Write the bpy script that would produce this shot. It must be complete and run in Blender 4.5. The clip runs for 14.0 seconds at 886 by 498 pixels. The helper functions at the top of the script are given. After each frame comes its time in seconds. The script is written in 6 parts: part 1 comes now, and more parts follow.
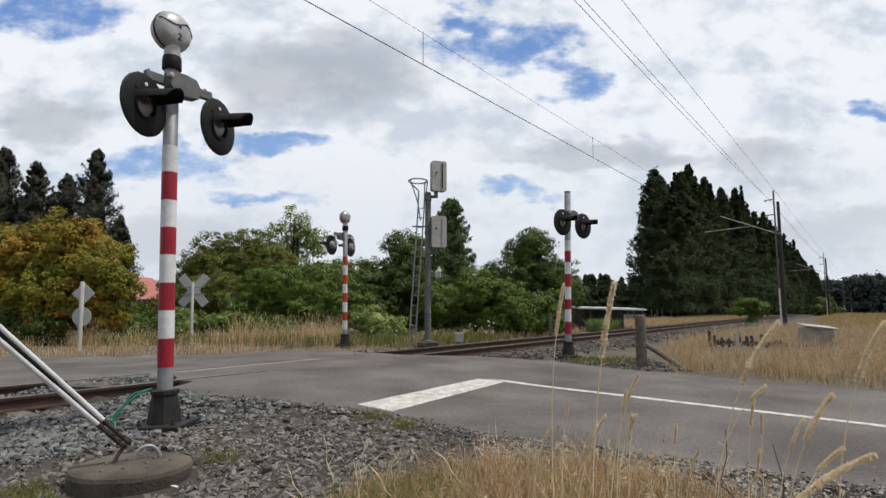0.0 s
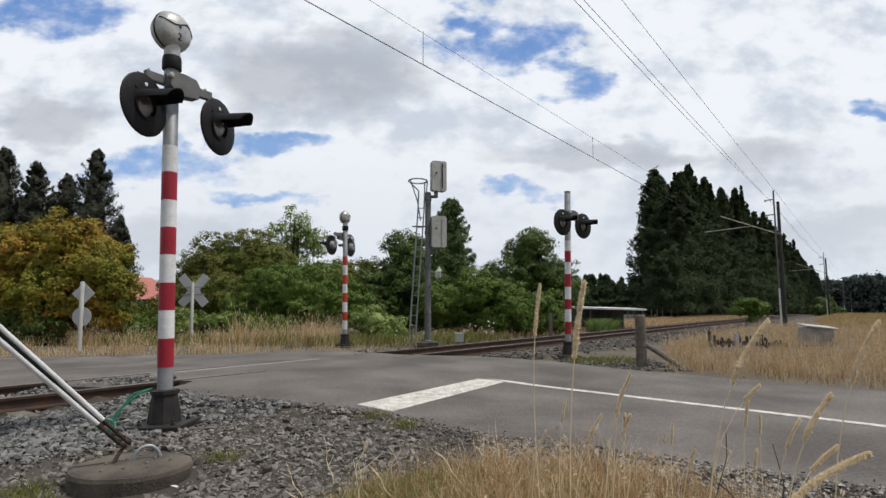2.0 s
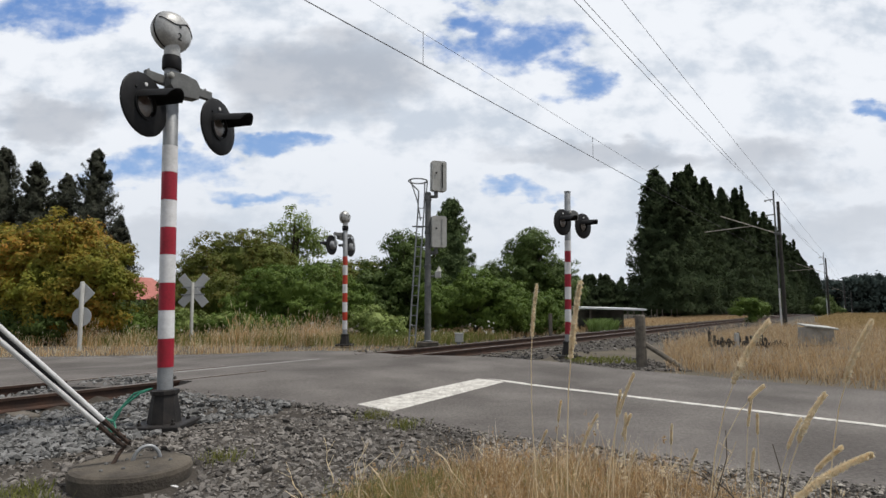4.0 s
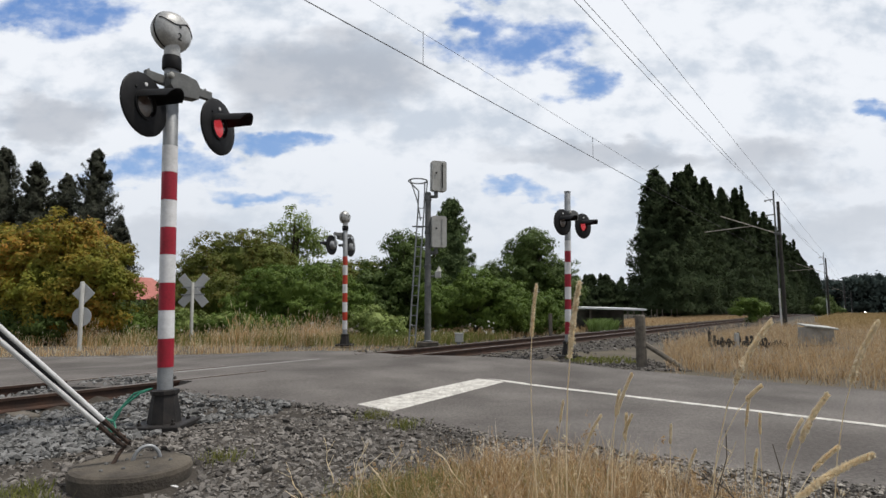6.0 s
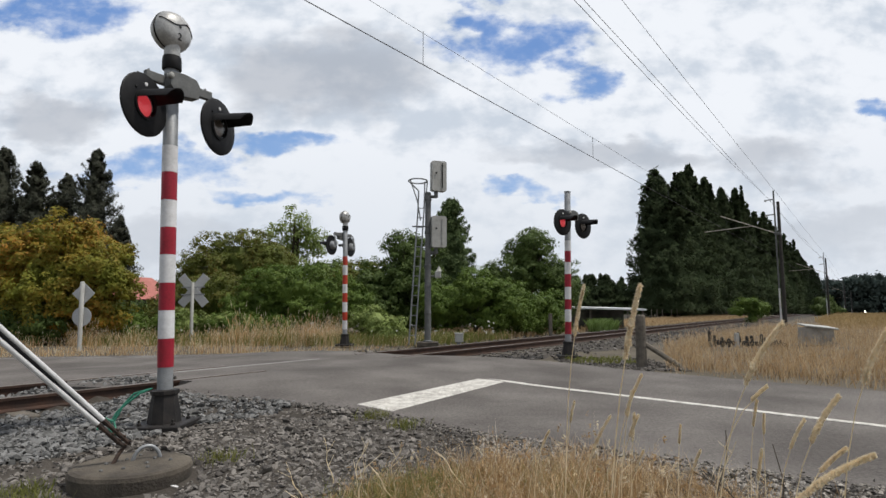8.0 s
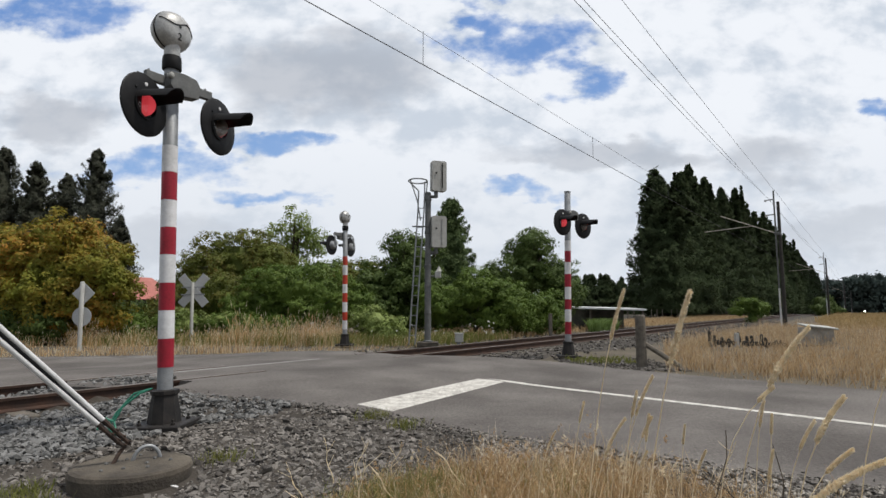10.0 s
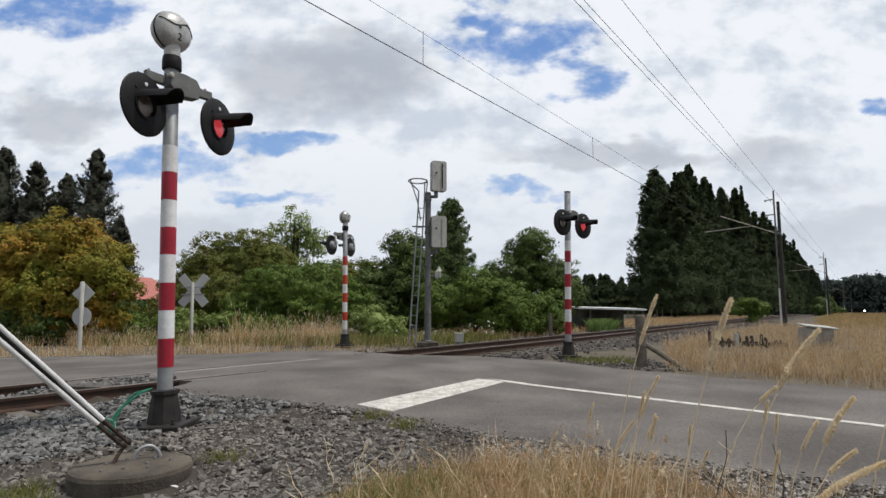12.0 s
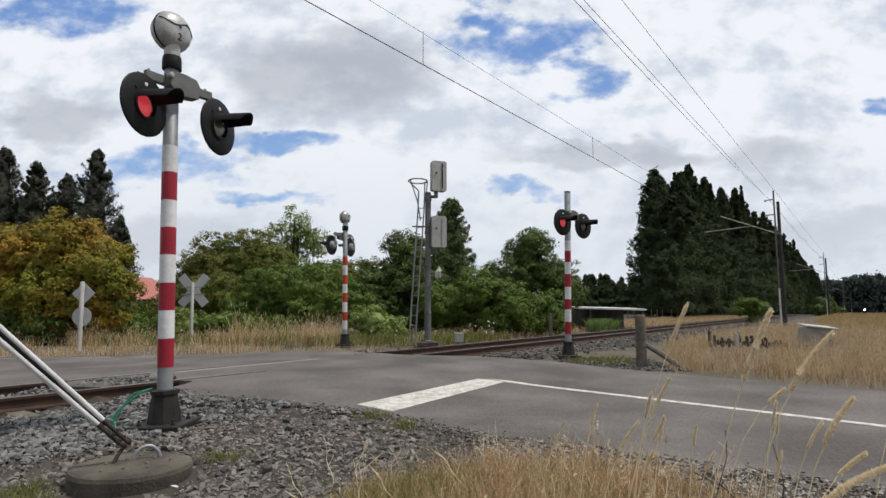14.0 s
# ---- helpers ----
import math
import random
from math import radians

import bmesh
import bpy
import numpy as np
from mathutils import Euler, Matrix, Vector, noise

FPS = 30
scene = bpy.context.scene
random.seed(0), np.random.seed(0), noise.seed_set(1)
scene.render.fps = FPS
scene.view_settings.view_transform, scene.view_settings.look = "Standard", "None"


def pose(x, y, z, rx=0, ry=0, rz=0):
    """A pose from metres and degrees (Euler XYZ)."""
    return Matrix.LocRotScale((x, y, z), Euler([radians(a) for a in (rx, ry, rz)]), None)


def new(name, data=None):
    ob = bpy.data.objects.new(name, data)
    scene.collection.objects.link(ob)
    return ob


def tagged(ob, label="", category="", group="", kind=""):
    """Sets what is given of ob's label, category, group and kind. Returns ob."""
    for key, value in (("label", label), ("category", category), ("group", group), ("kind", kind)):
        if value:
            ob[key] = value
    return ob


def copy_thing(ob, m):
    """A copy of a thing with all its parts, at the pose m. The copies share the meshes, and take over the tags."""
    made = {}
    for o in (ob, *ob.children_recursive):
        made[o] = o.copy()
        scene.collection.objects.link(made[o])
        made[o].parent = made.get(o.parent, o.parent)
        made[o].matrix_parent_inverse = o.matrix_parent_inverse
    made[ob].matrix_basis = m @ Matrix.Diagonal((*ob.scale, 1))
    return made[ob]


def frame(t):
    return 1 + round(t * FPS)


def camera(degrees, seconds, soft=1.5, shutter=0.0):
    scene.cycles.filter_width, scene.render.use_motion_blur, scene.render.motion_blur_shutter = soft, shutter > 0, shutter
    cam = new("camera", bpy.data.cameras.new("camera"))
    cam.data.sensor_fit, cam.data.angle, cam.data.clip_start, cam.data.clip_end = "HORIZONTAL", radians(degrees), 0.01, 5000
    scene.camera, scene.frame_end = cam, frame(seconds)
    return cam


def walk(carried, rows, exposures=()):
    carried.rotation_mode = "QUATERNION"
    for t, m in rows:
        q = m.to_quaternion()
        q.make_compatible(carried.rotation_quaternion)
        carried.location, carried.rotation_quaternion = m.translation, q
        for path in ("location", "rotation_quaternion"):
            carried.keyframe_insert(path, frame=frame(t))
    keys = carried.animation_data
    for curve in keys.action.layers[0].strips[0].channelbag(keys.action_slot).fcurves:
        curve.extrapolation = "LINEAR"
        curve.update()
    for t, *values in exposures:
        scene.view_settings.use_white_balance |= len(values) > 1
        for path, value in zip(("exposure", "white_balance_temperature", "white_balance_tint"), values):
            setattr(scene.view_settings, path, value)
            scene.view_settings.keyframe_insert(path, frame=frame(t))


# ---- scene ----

cam = camera(77.32, 14.0, 1.5)
EYE = pose(0, 0, 1.12, 96.0, 0, 0)
walk(cam, [(0.0, EYE), (14.0, EYE)])

# ---- light ----
SUN_ELEV, SUN_AZ = 66.0, 95.0
world = bpy.data.worlds.new("sky")
scene.world = world
world.use_nodes = True


def build_world():
    nt = world.node_tree
    nt.nodes.clear()
    out = nt.nodes.new("ShaderNodeOutputWorld")
    bg = nt.nodes.new("ShaderNodeBackground")
    sky = nt.nodes.new("ShaderNodeTexSky")
    sky.sky_type, sky.sun_disc = "NISHITA", False
    sky.sun_elevation, sky.sun_rotation = radians(SUN_ELEV), radians(SUN_AZ)
    clouds = nt.nodes.new("ShaderNodeTexNoise")
    clouds.inputs["Scale"].default_value, clouds.inputs["Detail"].default_value = 3.0, 6.0
    co = nt.nodes.new("ShaderNodeTexCoord")
    ramp = nt.nodes.new("ShaderNodeValToRGB")
    ramp.color_ramp.elements[0].position, ramp.color_ramp.elements[1].position = 0.36, 0.52
    mix = nt.nodes.new("ShaderNodeMix")
    mix.data_type = "RGBA"
    mix.inputs["B"].default_value = (6.6, 6.8, 7.1, 1)
    nt.links.new(co.outputs["Generated"], clouds.inputs["Vector"])
    nt.links.new(clouds.outputs["Fac"], ramp.inputs["Fac"])
    nt.links.new(ramp.outputs["Color"], mix.inputs["Factor"])
    nt.links.new(sky.outputs["Color"], mix.inputs["A"])
    nt.links.new(mix.outputs["Result"], bg.inputs["Color"])
    bg.inputs["Strength"].default_value = 0.092
    nt.links.new(bg.outputs["Background"], out.inputs["Surface"])


build_world()
sun = new("sun", bpy.data.lights.new("sun", "SUN"))
sun.data.energy, sun.data.angle, sun.data.color = 3.25, radians(3), (1.0, 0.95, 0.875)
sun.matrix_basis = pose(0, 0, 0, 0, 0, -SUN_AZ) @ pose(0, 0, 0, -(90 - SUN_ELEV), 0, 0)
scene.view_settings.exposure = 0.0


# ---- materials ----
def material(name, base, rough=0.7, metal=0.0, var=None, scale=8.0, fine=60.0, bump=0.3, island=None, spec=0.4, amount=1.0, translucent=0.0, obj_var=0.0):
    """A surface with two scales of colour change and a fine relief. island: second colour reached at random per piece."""
    m = bpy.data.materials.new(name)
    m.use_nodes = True
    nt = m.node_tree
    n, l = nt.nodes, nt.links
    bsdf = n["Principled BSDF"]
    bsdf.inputs["Roughness"].default_value, bsdf.inputs["Metallic"].default_value = rough, metal
    bsdf.inputs["Specular IOR Level"].default_value = spec
    co = n.new("ShaderNodeTexCoord")
    big, small = n.new("ShaderNodeTexNoise"), n.new("ShaderNodeTexNoise")
    for node, s, d in ((big, scale, 5.0), (small, fine, 4.0)):
        node.inputs["Scale"].default_value, node.inputs["Detail"].default_value = s, d
        l.new(co.outputs["Object"], node.inputs["Vector"])
    var = var or tuple(c * 0.7 for c in base)
    ramp = n.new("ShaderNodeValToRGB")
    ramp.color_ramp.elements[0].position, ramp.color_ramp.elements[1].position = 0.35, 0.68
    ramp.color_ramp.elements[0].color, ramp.color_ramp.elements[1].color = (*base, 1), (*var, 1)
    l.new(big.outputs["Fac"], ramp.inputs["Fac"])
    grain = n.new("ShaderNodeMix")
    grain.data_type, grain.blend_type = "RGBA", "OVERLAY"
    grain.inputs["Factor"].default_value = 0.35 * amount
    l.new(ramp.outputs["Color"], grain.inputs["A"])
    l.new(small.outputs["Fac"], grain.inputs["B"])
    colour = grain.outputs["Result"]
    if island:
        geo, second = n.new("ShaderNodeNewGeometry"), n.new("ShaderNodeMix")
        second.data_type = "RGBA"
        second.inputs["B"].default_value = (*island, 1)
        l.new(geo.outputs["Random Per Island"], second.inputs["Factor"])
        l.new(colour, second.inputs["A"])
        colour = second.outputs["Result"]
    if obj_var:
        info, hsv, rng = n.new("ShaderNodeObjectInfo"), n.new("ShaderNodeHueSaturation"), n.new("ShaderNodeMapRange")
        rng.inputs["To Min"].default_value, rng.inputs["To Max"].default_value = 1 - obj_var, 1 + obj_var
        l.new(info.outputs["Random"], rng.inputs["Value"])
        l.new(rng.outputs["Result"], hsv.inputs["Value"])
        l.new(colour, hsv.inputs["Color"])
        colour = hsv.outputs["Color"]
    l.new(colour, bsdf.inputs["Base Color"])
    if bump:
        bmp = n.new("ShaderNodeBump")
        bmp.inputs["Strength"].default_value, bmp.inputs["Distance"].default_value = bump, 0.01
        l.new(small.outputs["Fac"], bmp.inputs["Height"])
        l.new(bmp.outputs["Normal"], bsdf.inputs["Normal"])
    if translucent:
        tr, ms = n.new("ShaderNodeBsdfTranslucent"), n.new("ShaderNodeMixShader")
        ms.inputs["Fac"].default_value = translucent
        l.new(colour, tr.inputs["Color"])
        l.new(bsdf.outputs["BSDF"], ms.inputs[1])
        l.new(tr.outputs["BSDF"], ms.inputs[2])
        l.new(ms.outputs["Shader"], n["Material Output"].inputs["Surface"])
    return m


def glow(name, colour, strength):
    m = bpy.data.materials.new(name)
    m.use_nodes = True
    b = m.node_tree.nodes["Principled BSDF"]
    b.inputs["Base Color"].default_value = (*colour, 1)
    b.inputs["Emission Color"].default_value, b.inputs["Emission Strength"].default_value = (*colour, 1), strength
    return m


def clear_glass(name, tint, rough=0.15):
    m = bpy.data.materials.new(name)
    m.use_nodes = True
    nt = m.node_tree
    tr, gl, ms = nt.nodes.new("ShaderNodeBsdfTransparent"), nt.nodes.new("ShaderNodeBsdfGlossy"), nt.nodes.new("ShaderNodeMixShader")
    tr.inputs["Color"].default_value = (*tint, 1)
    gl.inputs["Roughness"].default_value = rough
    ms.inputs["Fac"].default_value = 0.07
    nt.links.new(tr.outputs["BSDF"], ms.inputs[1])
    nt.links.new(gl.outputs["BSDF"], ms.inputs[2])
    nt.links.new(ms.outputs["Shader"], nt.nodes["Material Output"].inputs["Surface"])
    return m


ASPHALT = material("asphalt", (0.076, 0.067, 0.061), 0.88, var=(0.148, 0.135, 0.124), scale=0.8, fine=38, bump=0.9, amount=2.2)
PAINT_LINE = material("road_paint", (0.6, 0.585, 0.54), 0.8, var=(0.36, 0.34, 0.31), scale=9, fine=34, bump=0.3, amount=2.0)
PAINT_FAINT = material("worn_road_paint", (0.3, 0.29, 0.28), 0.8, var=(0.15, 0.145, 0.14), scale=4, fine=70, bump=0.3)
SOIL = material("soil", (0.11, 0.092, 0.066), 0.95, var=(0.07, 0.058, 0.04), scale=0.8, fine=30, bump=0.6)
BED = material("gravel_bed", (0.062, 0.053, 0.043), 0.95, var=(0.034, 0.029, 0.024), scale=2, fine=45, bump=1.0)
STONE = material("crushed_stone", (0.032, 0.032, 0.031), 0.85, var=(0.062, 0.061, 0.058), scale=6, fine=80, bump=0.4, island=(0.21, 0.21, 0.206), obj_var=0.35)
STONE_BROWN = material("dusty_stone", (0.036, 0.032, 0.029), 0.9, var=(0.068, 0.061, 0.054), scale=2, fine=80, bump=0.4, island=(0.22, 0.203, 0.184), obj_var=0.35)
STONE_PALE = material("pale_stone", (0.11, 0.1, 0.086), 0.95, var=(0.16, 0.146, 0.126), scale=3, fine=80, bump=0.3, island=(0.4, 0.37, 0.33))
CONCRETE = material("weathered_concrete", (0.115, 0.098, 0.076), 0.92, var=(0.04, 0.034, 0.028), scale=4, fine=60, bump=0.6)
GALV = material("galvanised_steel", (0.3, 0.31, 0.32), 0.5, 0.35, var=(0.22, 0.23, 0.24), scale=9, fine=90, bump=0.08)
WHITE = material("white_paint", (0.72, 0.72, 0.73), 0.5, var=(0.55, 0.55, 0.55), scale=7, fine=50, bump=0.05)
RED = material("red_band_paint", (0.33, 0.012, 0.03), 0.45, var=(0.26, 0.01, 0.022), scale=7, fine=50, bump=0.05)
ORANGE_RED = material("faded_red_paint", (0.45, 0.045, 0.02), 0.5, var=(0.36, 0.03, 0.015), scale=7, fine=50, bump=0.05)
BLACK = material("black_paint", (0.007, 0.007, 0.008), 0.6, var=(0.014, 0.014, 0.015), scale=8, fine=60, bump=0.08, spec=0.22)
MAST_GREY = material("weathered_steel", (0.15, 0.153, 0.15), 0.6, 0.2, var=(0.095, 0.098, 0.096), scale=7, fine=70, bump=0.1)
IRON = material("cast_iron", (0.014, 0.013, 0.013), 0.65, 0.2, var=(0.028, 0.024, 0.022), scale=9, fine=70, bump=0.2)
BELLGREY = material("bell_aluminium", (0.48, 0.48, 0.47), 0.42, 0.3, var=(0.33, 0.33, 0.32), scale=11, fine=60, bump=0.1)
RAIL_SIDE = material("rusty_rail", (0.075, 0.042, 0.03), 0.8, 0.3, var=(0.045, 0.03, 0.024), scale=6, fine=60, bump=0.3)
RAIL_TOP = material("worn_railhead", (0.2, 0.17, 0.15), 0.4, 0.8, var=(0.14, 0.11, 0.09), scale=5, fine=50, bump=0.05)
TIMBER = material("grey_timber", (0.16, 0.14, 0.115), 0.9, var=(0.085, 0.075, 0.062), scale=9, fine=40, bump=0.6)
DARKWOOD = material("tarred_timber", (0.05, 0.045, 0.04), 0.9, var=(0.03, 0.028, 0.026), scale=9, fine=40, bump=0.6)
BARK = material("bark", (0.09, 0.07, 0.05), 0.95, var=(0.05, 0.04, 0.03), scale=5, fine=30, bump=0.9)
PVC = material("white_pipe", (0.7, 0.7, 0.7), 0.4, var=(0.55, 0.55, 0.54), scale=8, fine=60, bump=0.05)
GREENPIPE = material("green_cable", (0.03, 0.2, 0.13), 0.5, var=(0.02, 0.12, 0.08), scale=9)
WIRE = material("wire", (0.07, 0.07, 0.075), 0.7, 0.2)
LIGHTGREY = material("light_grey_paint", (0.42, 0.42, 0.4), 0.6, var=(0.33, 0.33, 0.31), scale=5, fine=60, bump=0.08)
CABGREY = material("weathered_cabinet", (0.4, 0.37, 0.33), 0.8, var=(0.25, 0.23, 0.2), scale=4, fine=40, bump=0.3)
SIGNBACK = material("aluminium_sign_back", (0.44, 0.45, 0.455), 0.55, 0.1, var=(0.42, 0.43, 0.43), scale=8, fine=60, bump=0.05)
ROOFRED = material("red_roof", (0.42, 0.15, 0.12), 0.6, var=(0.34, 0.12, 0.1), scale=3, fine=40, bump=0.2)
PALEROOF = material("pale_roof_sheet", (0.8, 0.81, 0.82), 0.5, 0.0, var=(0.68, 0.7, 0.7), scale=3)
# the shade inside the shed's open front is put into this wall colour
SHADE_WALL = material("shaded_wall", (0.1, 0.097, 0.085), 0.8, var=(0.06, 0.06, 0.052), scale=4)
DRY = material("dry_grass", (0.49, 0.3, 0.135), 0.8, var=(0.26, 0.15, 0.068), scale=2.2, fine=30, bump=0, island=(0.67, 0.51, 0.3), translucent=0.35)
DRY_FIELD = material("field_straw", (0.42, 0.287, 0.126), 0.85, var=(0.308, 0.21, 0.091), scale=0.15, fine=10, bump=0, island=(0.532, 0.392, 0.196), translucent=0.3)
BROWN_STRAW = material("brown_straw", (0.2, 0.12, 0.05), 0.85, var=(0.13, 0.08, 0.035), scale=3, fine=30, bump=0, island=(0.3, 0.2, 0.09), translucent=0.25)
DRY_PALE = material("bleached_straw", (0.56, 0.37, 0.19), 0.85, var=(0.27, 0.175, 0.095), scale=1.1, fine=30, bump=0, island=(0.64, 0.52, 0.35), translucent=0.35)
DRY_RED = material("russet_straw", (0.62, 0.345, 0.14), 0.8, var=(0.38, 0.22, 0.1), scale=0.9, fine=30, bump=0, island=(0.72, 0.56, 0.33), translucent=0.5)
DRY_FINE = material("tawny_grass", (0.46, 0.275, 0.122), 0.8, var=(0.24, 0.135, 0.06), scale=3.0, fine=30, bump=0, island=(0.62, 0.45, 0.25), translucent=0.35)
GREENGRASS = material("green_grass", (0.12, 0.17, 0.035), 0.8, var=(0.22, 0.2, 0.06), scale=2, fine=30, bump=0, island=(0.2, 0.2, 0.06), translucent=0.35)
CROP = material("crop_leaf", (0.12, 0.2, 0.045), 0.7, var=(0.17, 0.25, 0.07), scale=1, fine=10, bump=0, island=(0.2, 0.28, 0.09), translucent=0.25)
PLUME = material("seed_plume", (0.86, 0.73, 0.51), 0.85, var=(0.8, 0.64, 0.41), scale=20, fine=80, bump=0, island=(0.88, 0.8, 0.62), translucent=0.4)
LEAF = material("green_leaf", (0.064, 0.114, 0.018), 0.58, var=(0.106, 0.157, 0.027), scale=0.9, fine=3, bump=0, island=(0.127, 0.188, 0.037), translucent=0.2, spec=0.2)
LEAF_LIGHT = material("pale_green_leaf", (0.146, 0.206, 0.056), 0.58, var=(0.195, 0.246, 0.070), scale=0.9, fine=3, bump=0, island=(0.244, 0.301, 0.092), translucent=0.2, spec=0.2)
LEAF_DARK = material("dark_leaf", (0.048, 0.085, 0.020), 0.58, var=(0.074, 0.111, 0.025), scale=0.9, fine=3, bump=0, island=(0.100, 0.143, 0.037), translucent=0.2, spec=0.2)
LEAF_OLIVE = material("olive_leaf", (0.100, 0.117, 0.022), 0.58, var=(0.174, 0.126, 0.028), scale=0.7, fine=3, bump=0, island=(0.130, 0.166, 0.034), translucent=0.2, spec=0.2)
LEAF_RUST = material("rusty_leaf", (0.161, 0.182, 0.024), 0.58, var=(0.464, 0.182, 0.031), scale=0.62, fine=3, bump=0, island=(0.191, 0.202, 0.028), translucent=0.2, spec=0.2)
NEEDLE = material("conifer_needle", (0.038, 0.054, 0.027), 0.7, var=(0.055, 0.066, 0.034), scale=0.3, fine=3, bump=0, island=(0.052, 0.074, 0.034), translucent=0.2, spec=0.04)
NEEDLE_GREEN = material("conifer_needle_green", (0.045, 0.075, 0.028), 0.7, var=(0.065, 0.1, 0.034), scale=0.5, fine=3, bump=0, island=(0.09, 0.125, 0.045), translucent=0.2, spec=0.15)
NEEDLE_BROWN = material("conifer_needle_grey", (0.035, 0.04, 0.03), 0.7, var=(0.05, 0.048, 0.034), scale=0.4, fine=3, bump=0, island=(0.06, 0.068, 0.045), translucent=0.15, spec=0.2)
# grey-blue distance haze is mixed into the leaf colour
HAZY_WOOD = material("hazy_foliage", (0.046, 0.064, 0.058), 0.8, var=(0.06, 0.08, 0.066), scale=0.05, fine=2, bump=0, island=(0.08, 0.104, 0.086), spec=0.2)
PETAL = material("white_petal", (0.75, 0.75, 0.68), 0.7, bump=0, translucent=0.3)
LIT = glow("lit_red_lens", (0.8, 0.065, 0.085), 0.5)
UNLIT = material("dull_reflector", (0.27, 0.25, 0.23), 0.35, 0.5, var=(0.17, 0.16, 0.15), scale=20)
LENS = clear_glass("lens_glass", (0.92, 0.86, 0.84))
HEADLIGHT = glow("headlight", (1.0, 0.95, 0.85), 10.0)
RUST = material("rusty_iron", (0.075, 0.05, 0.038), 0.85, 0.2, var=(0.03, 0.026, 0.024), scale=20, fine=80, bump=0.3)
DARKGLASS = material("dark_glass", (0.02, 0.025, 0.03), 0.1, spec=0.6, bump=0)


# ---- mesh helpers ----
def mesh_from(name, verts, faces, mat, smooth=False):
    me = bpy.data.meshes.new(name)
    me.from_pydata([tuple(v) for v in verts], [], [tuple(f) for f in faces])
    me.materials.append(mat)
    if smooth:
        me.polygons.foreach_set("use_smooth", [True] * len(me.polygons))
    me.update()
    return me


def part(name, bm, mat, parent=None, label="", smooth=False):
    me = bpy.data.meshes.new(name)
    bm.normal_update()
    bm.to_mesh(me)
    bm.free()
    me.materials.append(mat)
    if smooth:
        me.polygons.foreach_set("use_smooth", [True] * len(me.polygons))
        me.set_sharp_from_angle(angle=radians(40))
    ob = new(name, me)
    if parent:
        ob.parent = parent
    return tagged(ob, label)


def base_at(name, m, label, category, group="", kind=""):
    ob = new(name)
    ob.matrix_basis = m
    ob.empty_display_size = 0.2
    return tagged(ob, label, category, group, kind)


def add_box(bm, centre, size, m=None, bevel=0.0):
    res = bmesh.ops.create_cube(bm, size=1.0)
    vs = res["verts"]
    bmesh.ops.scale(bm, vec=size, verts=vs)
    if bevel:
        es = list({e for v in vs for e in v.link_edges})
        r = bmesh.ops.bevel(bm, geom=es, offset=bevel, segments=2, affect="EDGES", profile=0.5)
        vs = list({v for f in r["faces"] for v in f.verts} | {v for v in vs if v.is_valid})
    bmesh.ops.translate(bm, vec=centre, verts=vs)
    if m is not None:
        bmesh.ops.transform(bm, matrix=m, verts=vs)
    return vs


def box(centre, size, m=None, bevel=0.0):
    bm = bmesh.new()
    add_box(bm, centre, size, m, bevel)
    return bm


def lathe(profile, seg=24, m=None, closed=True, bm=None):
    """Turned body about z through (radius, height) pairs."""
    bm = bm or bmesh.new()
    rings = []
    for r, z in profile:
        rings.append([bm.verts.new((r * math.cos(a), r * math.sin(a), z)) for a in (2 * math.pi * k / seg for k in range(seg))])
    for a, b in zip(rings, rings[1:]):
        for k in range(seg):
            bm.faces.new((a[k], a[(k + 1) % seg], b[(k + 1) % seg], b[k]))
    if closed:
        bm.faces.new(rings[0][::-1])
        bm.faces.new(rings[-1])
    if m is not None:
        bmesh.ops.transform(bm, matrix=m, verts=[v for r in rings for v in r])
    return bm


def tube(points, radii, seg=10, bm=None):
    """A pipe through the points."""
    bm = bm or bmesh.new()
    pts = [Vector(p) for p in points]
    radii = [radii] * len(pts) if isinstance(radii, (int, float)) else radii
    rings, side = [], None
    for i, p in enumerate(pts):
        d = (pts[min(i + 1, len(pts) - 1)] - pts[max(i - 1, 0)]).normalized()
        if side is None:
            side = d.orthogonal().normalized()
        side = (side - d * side.dot(d)).normalized()
        up = d.cross(side)
        rings.append([bm.verts.new(p + (side * math.cos(a) + up * math.sin(a)) * radii[i]) for a in (2 * math.pi * k / seg for k in range(seg))])
    for a, b in zip(rings, rings[1:]):
        for k in range(seg):
            bm.faces.new((a[k], a[(k + 1) % seg], b[(k + 1) % seg], b[k]))
    bm.faces.new(rings[0][::-1])
    bm.faces.new(rings[-1])
    return bm


def plate(outline, thick, m=None):
    """A flat plate from an outline in x and z, thick along y."""
    bm = bmesh.new()
    f = bm.faces.new([bm.verts.new((x, -thick / 2, z)) for x, z in outline])
    r = bmesh.ops.extrude_face_region(bm, geom=[f])
    bmesh.ops.translate(bm, vec=(0, thick, 0), verts=[g for g in r["geom"] if isinstance(g, bmesh.types.BMVert)])
    bmesh.ops.recalc_face_normals(bm, faces=bm.faces)
    if m is not None:
        bmesh.ops.transform(bm, matrix=m, verts=bm.verts)
    return bm


# ---- the plan: the track, the road, the lie of the land ----
TRACK = Vector((-5.16, 6.585))
ALONG = Vector((0.606, 0.796)).normalized()
ACROSS = Vector((ALONG.y, -ALONG.x))


def on_track(s, t, z=0.0):
    """A place s metres to the near side of the track's middle and t metres along it."""
    p = TRACK + ACROSS * s + ALONG * t
    return Vector((p.x, p.y, z))


def track_side(x, y):
    return (Vector((x, y)) - TRACK).dot(ACROSS)


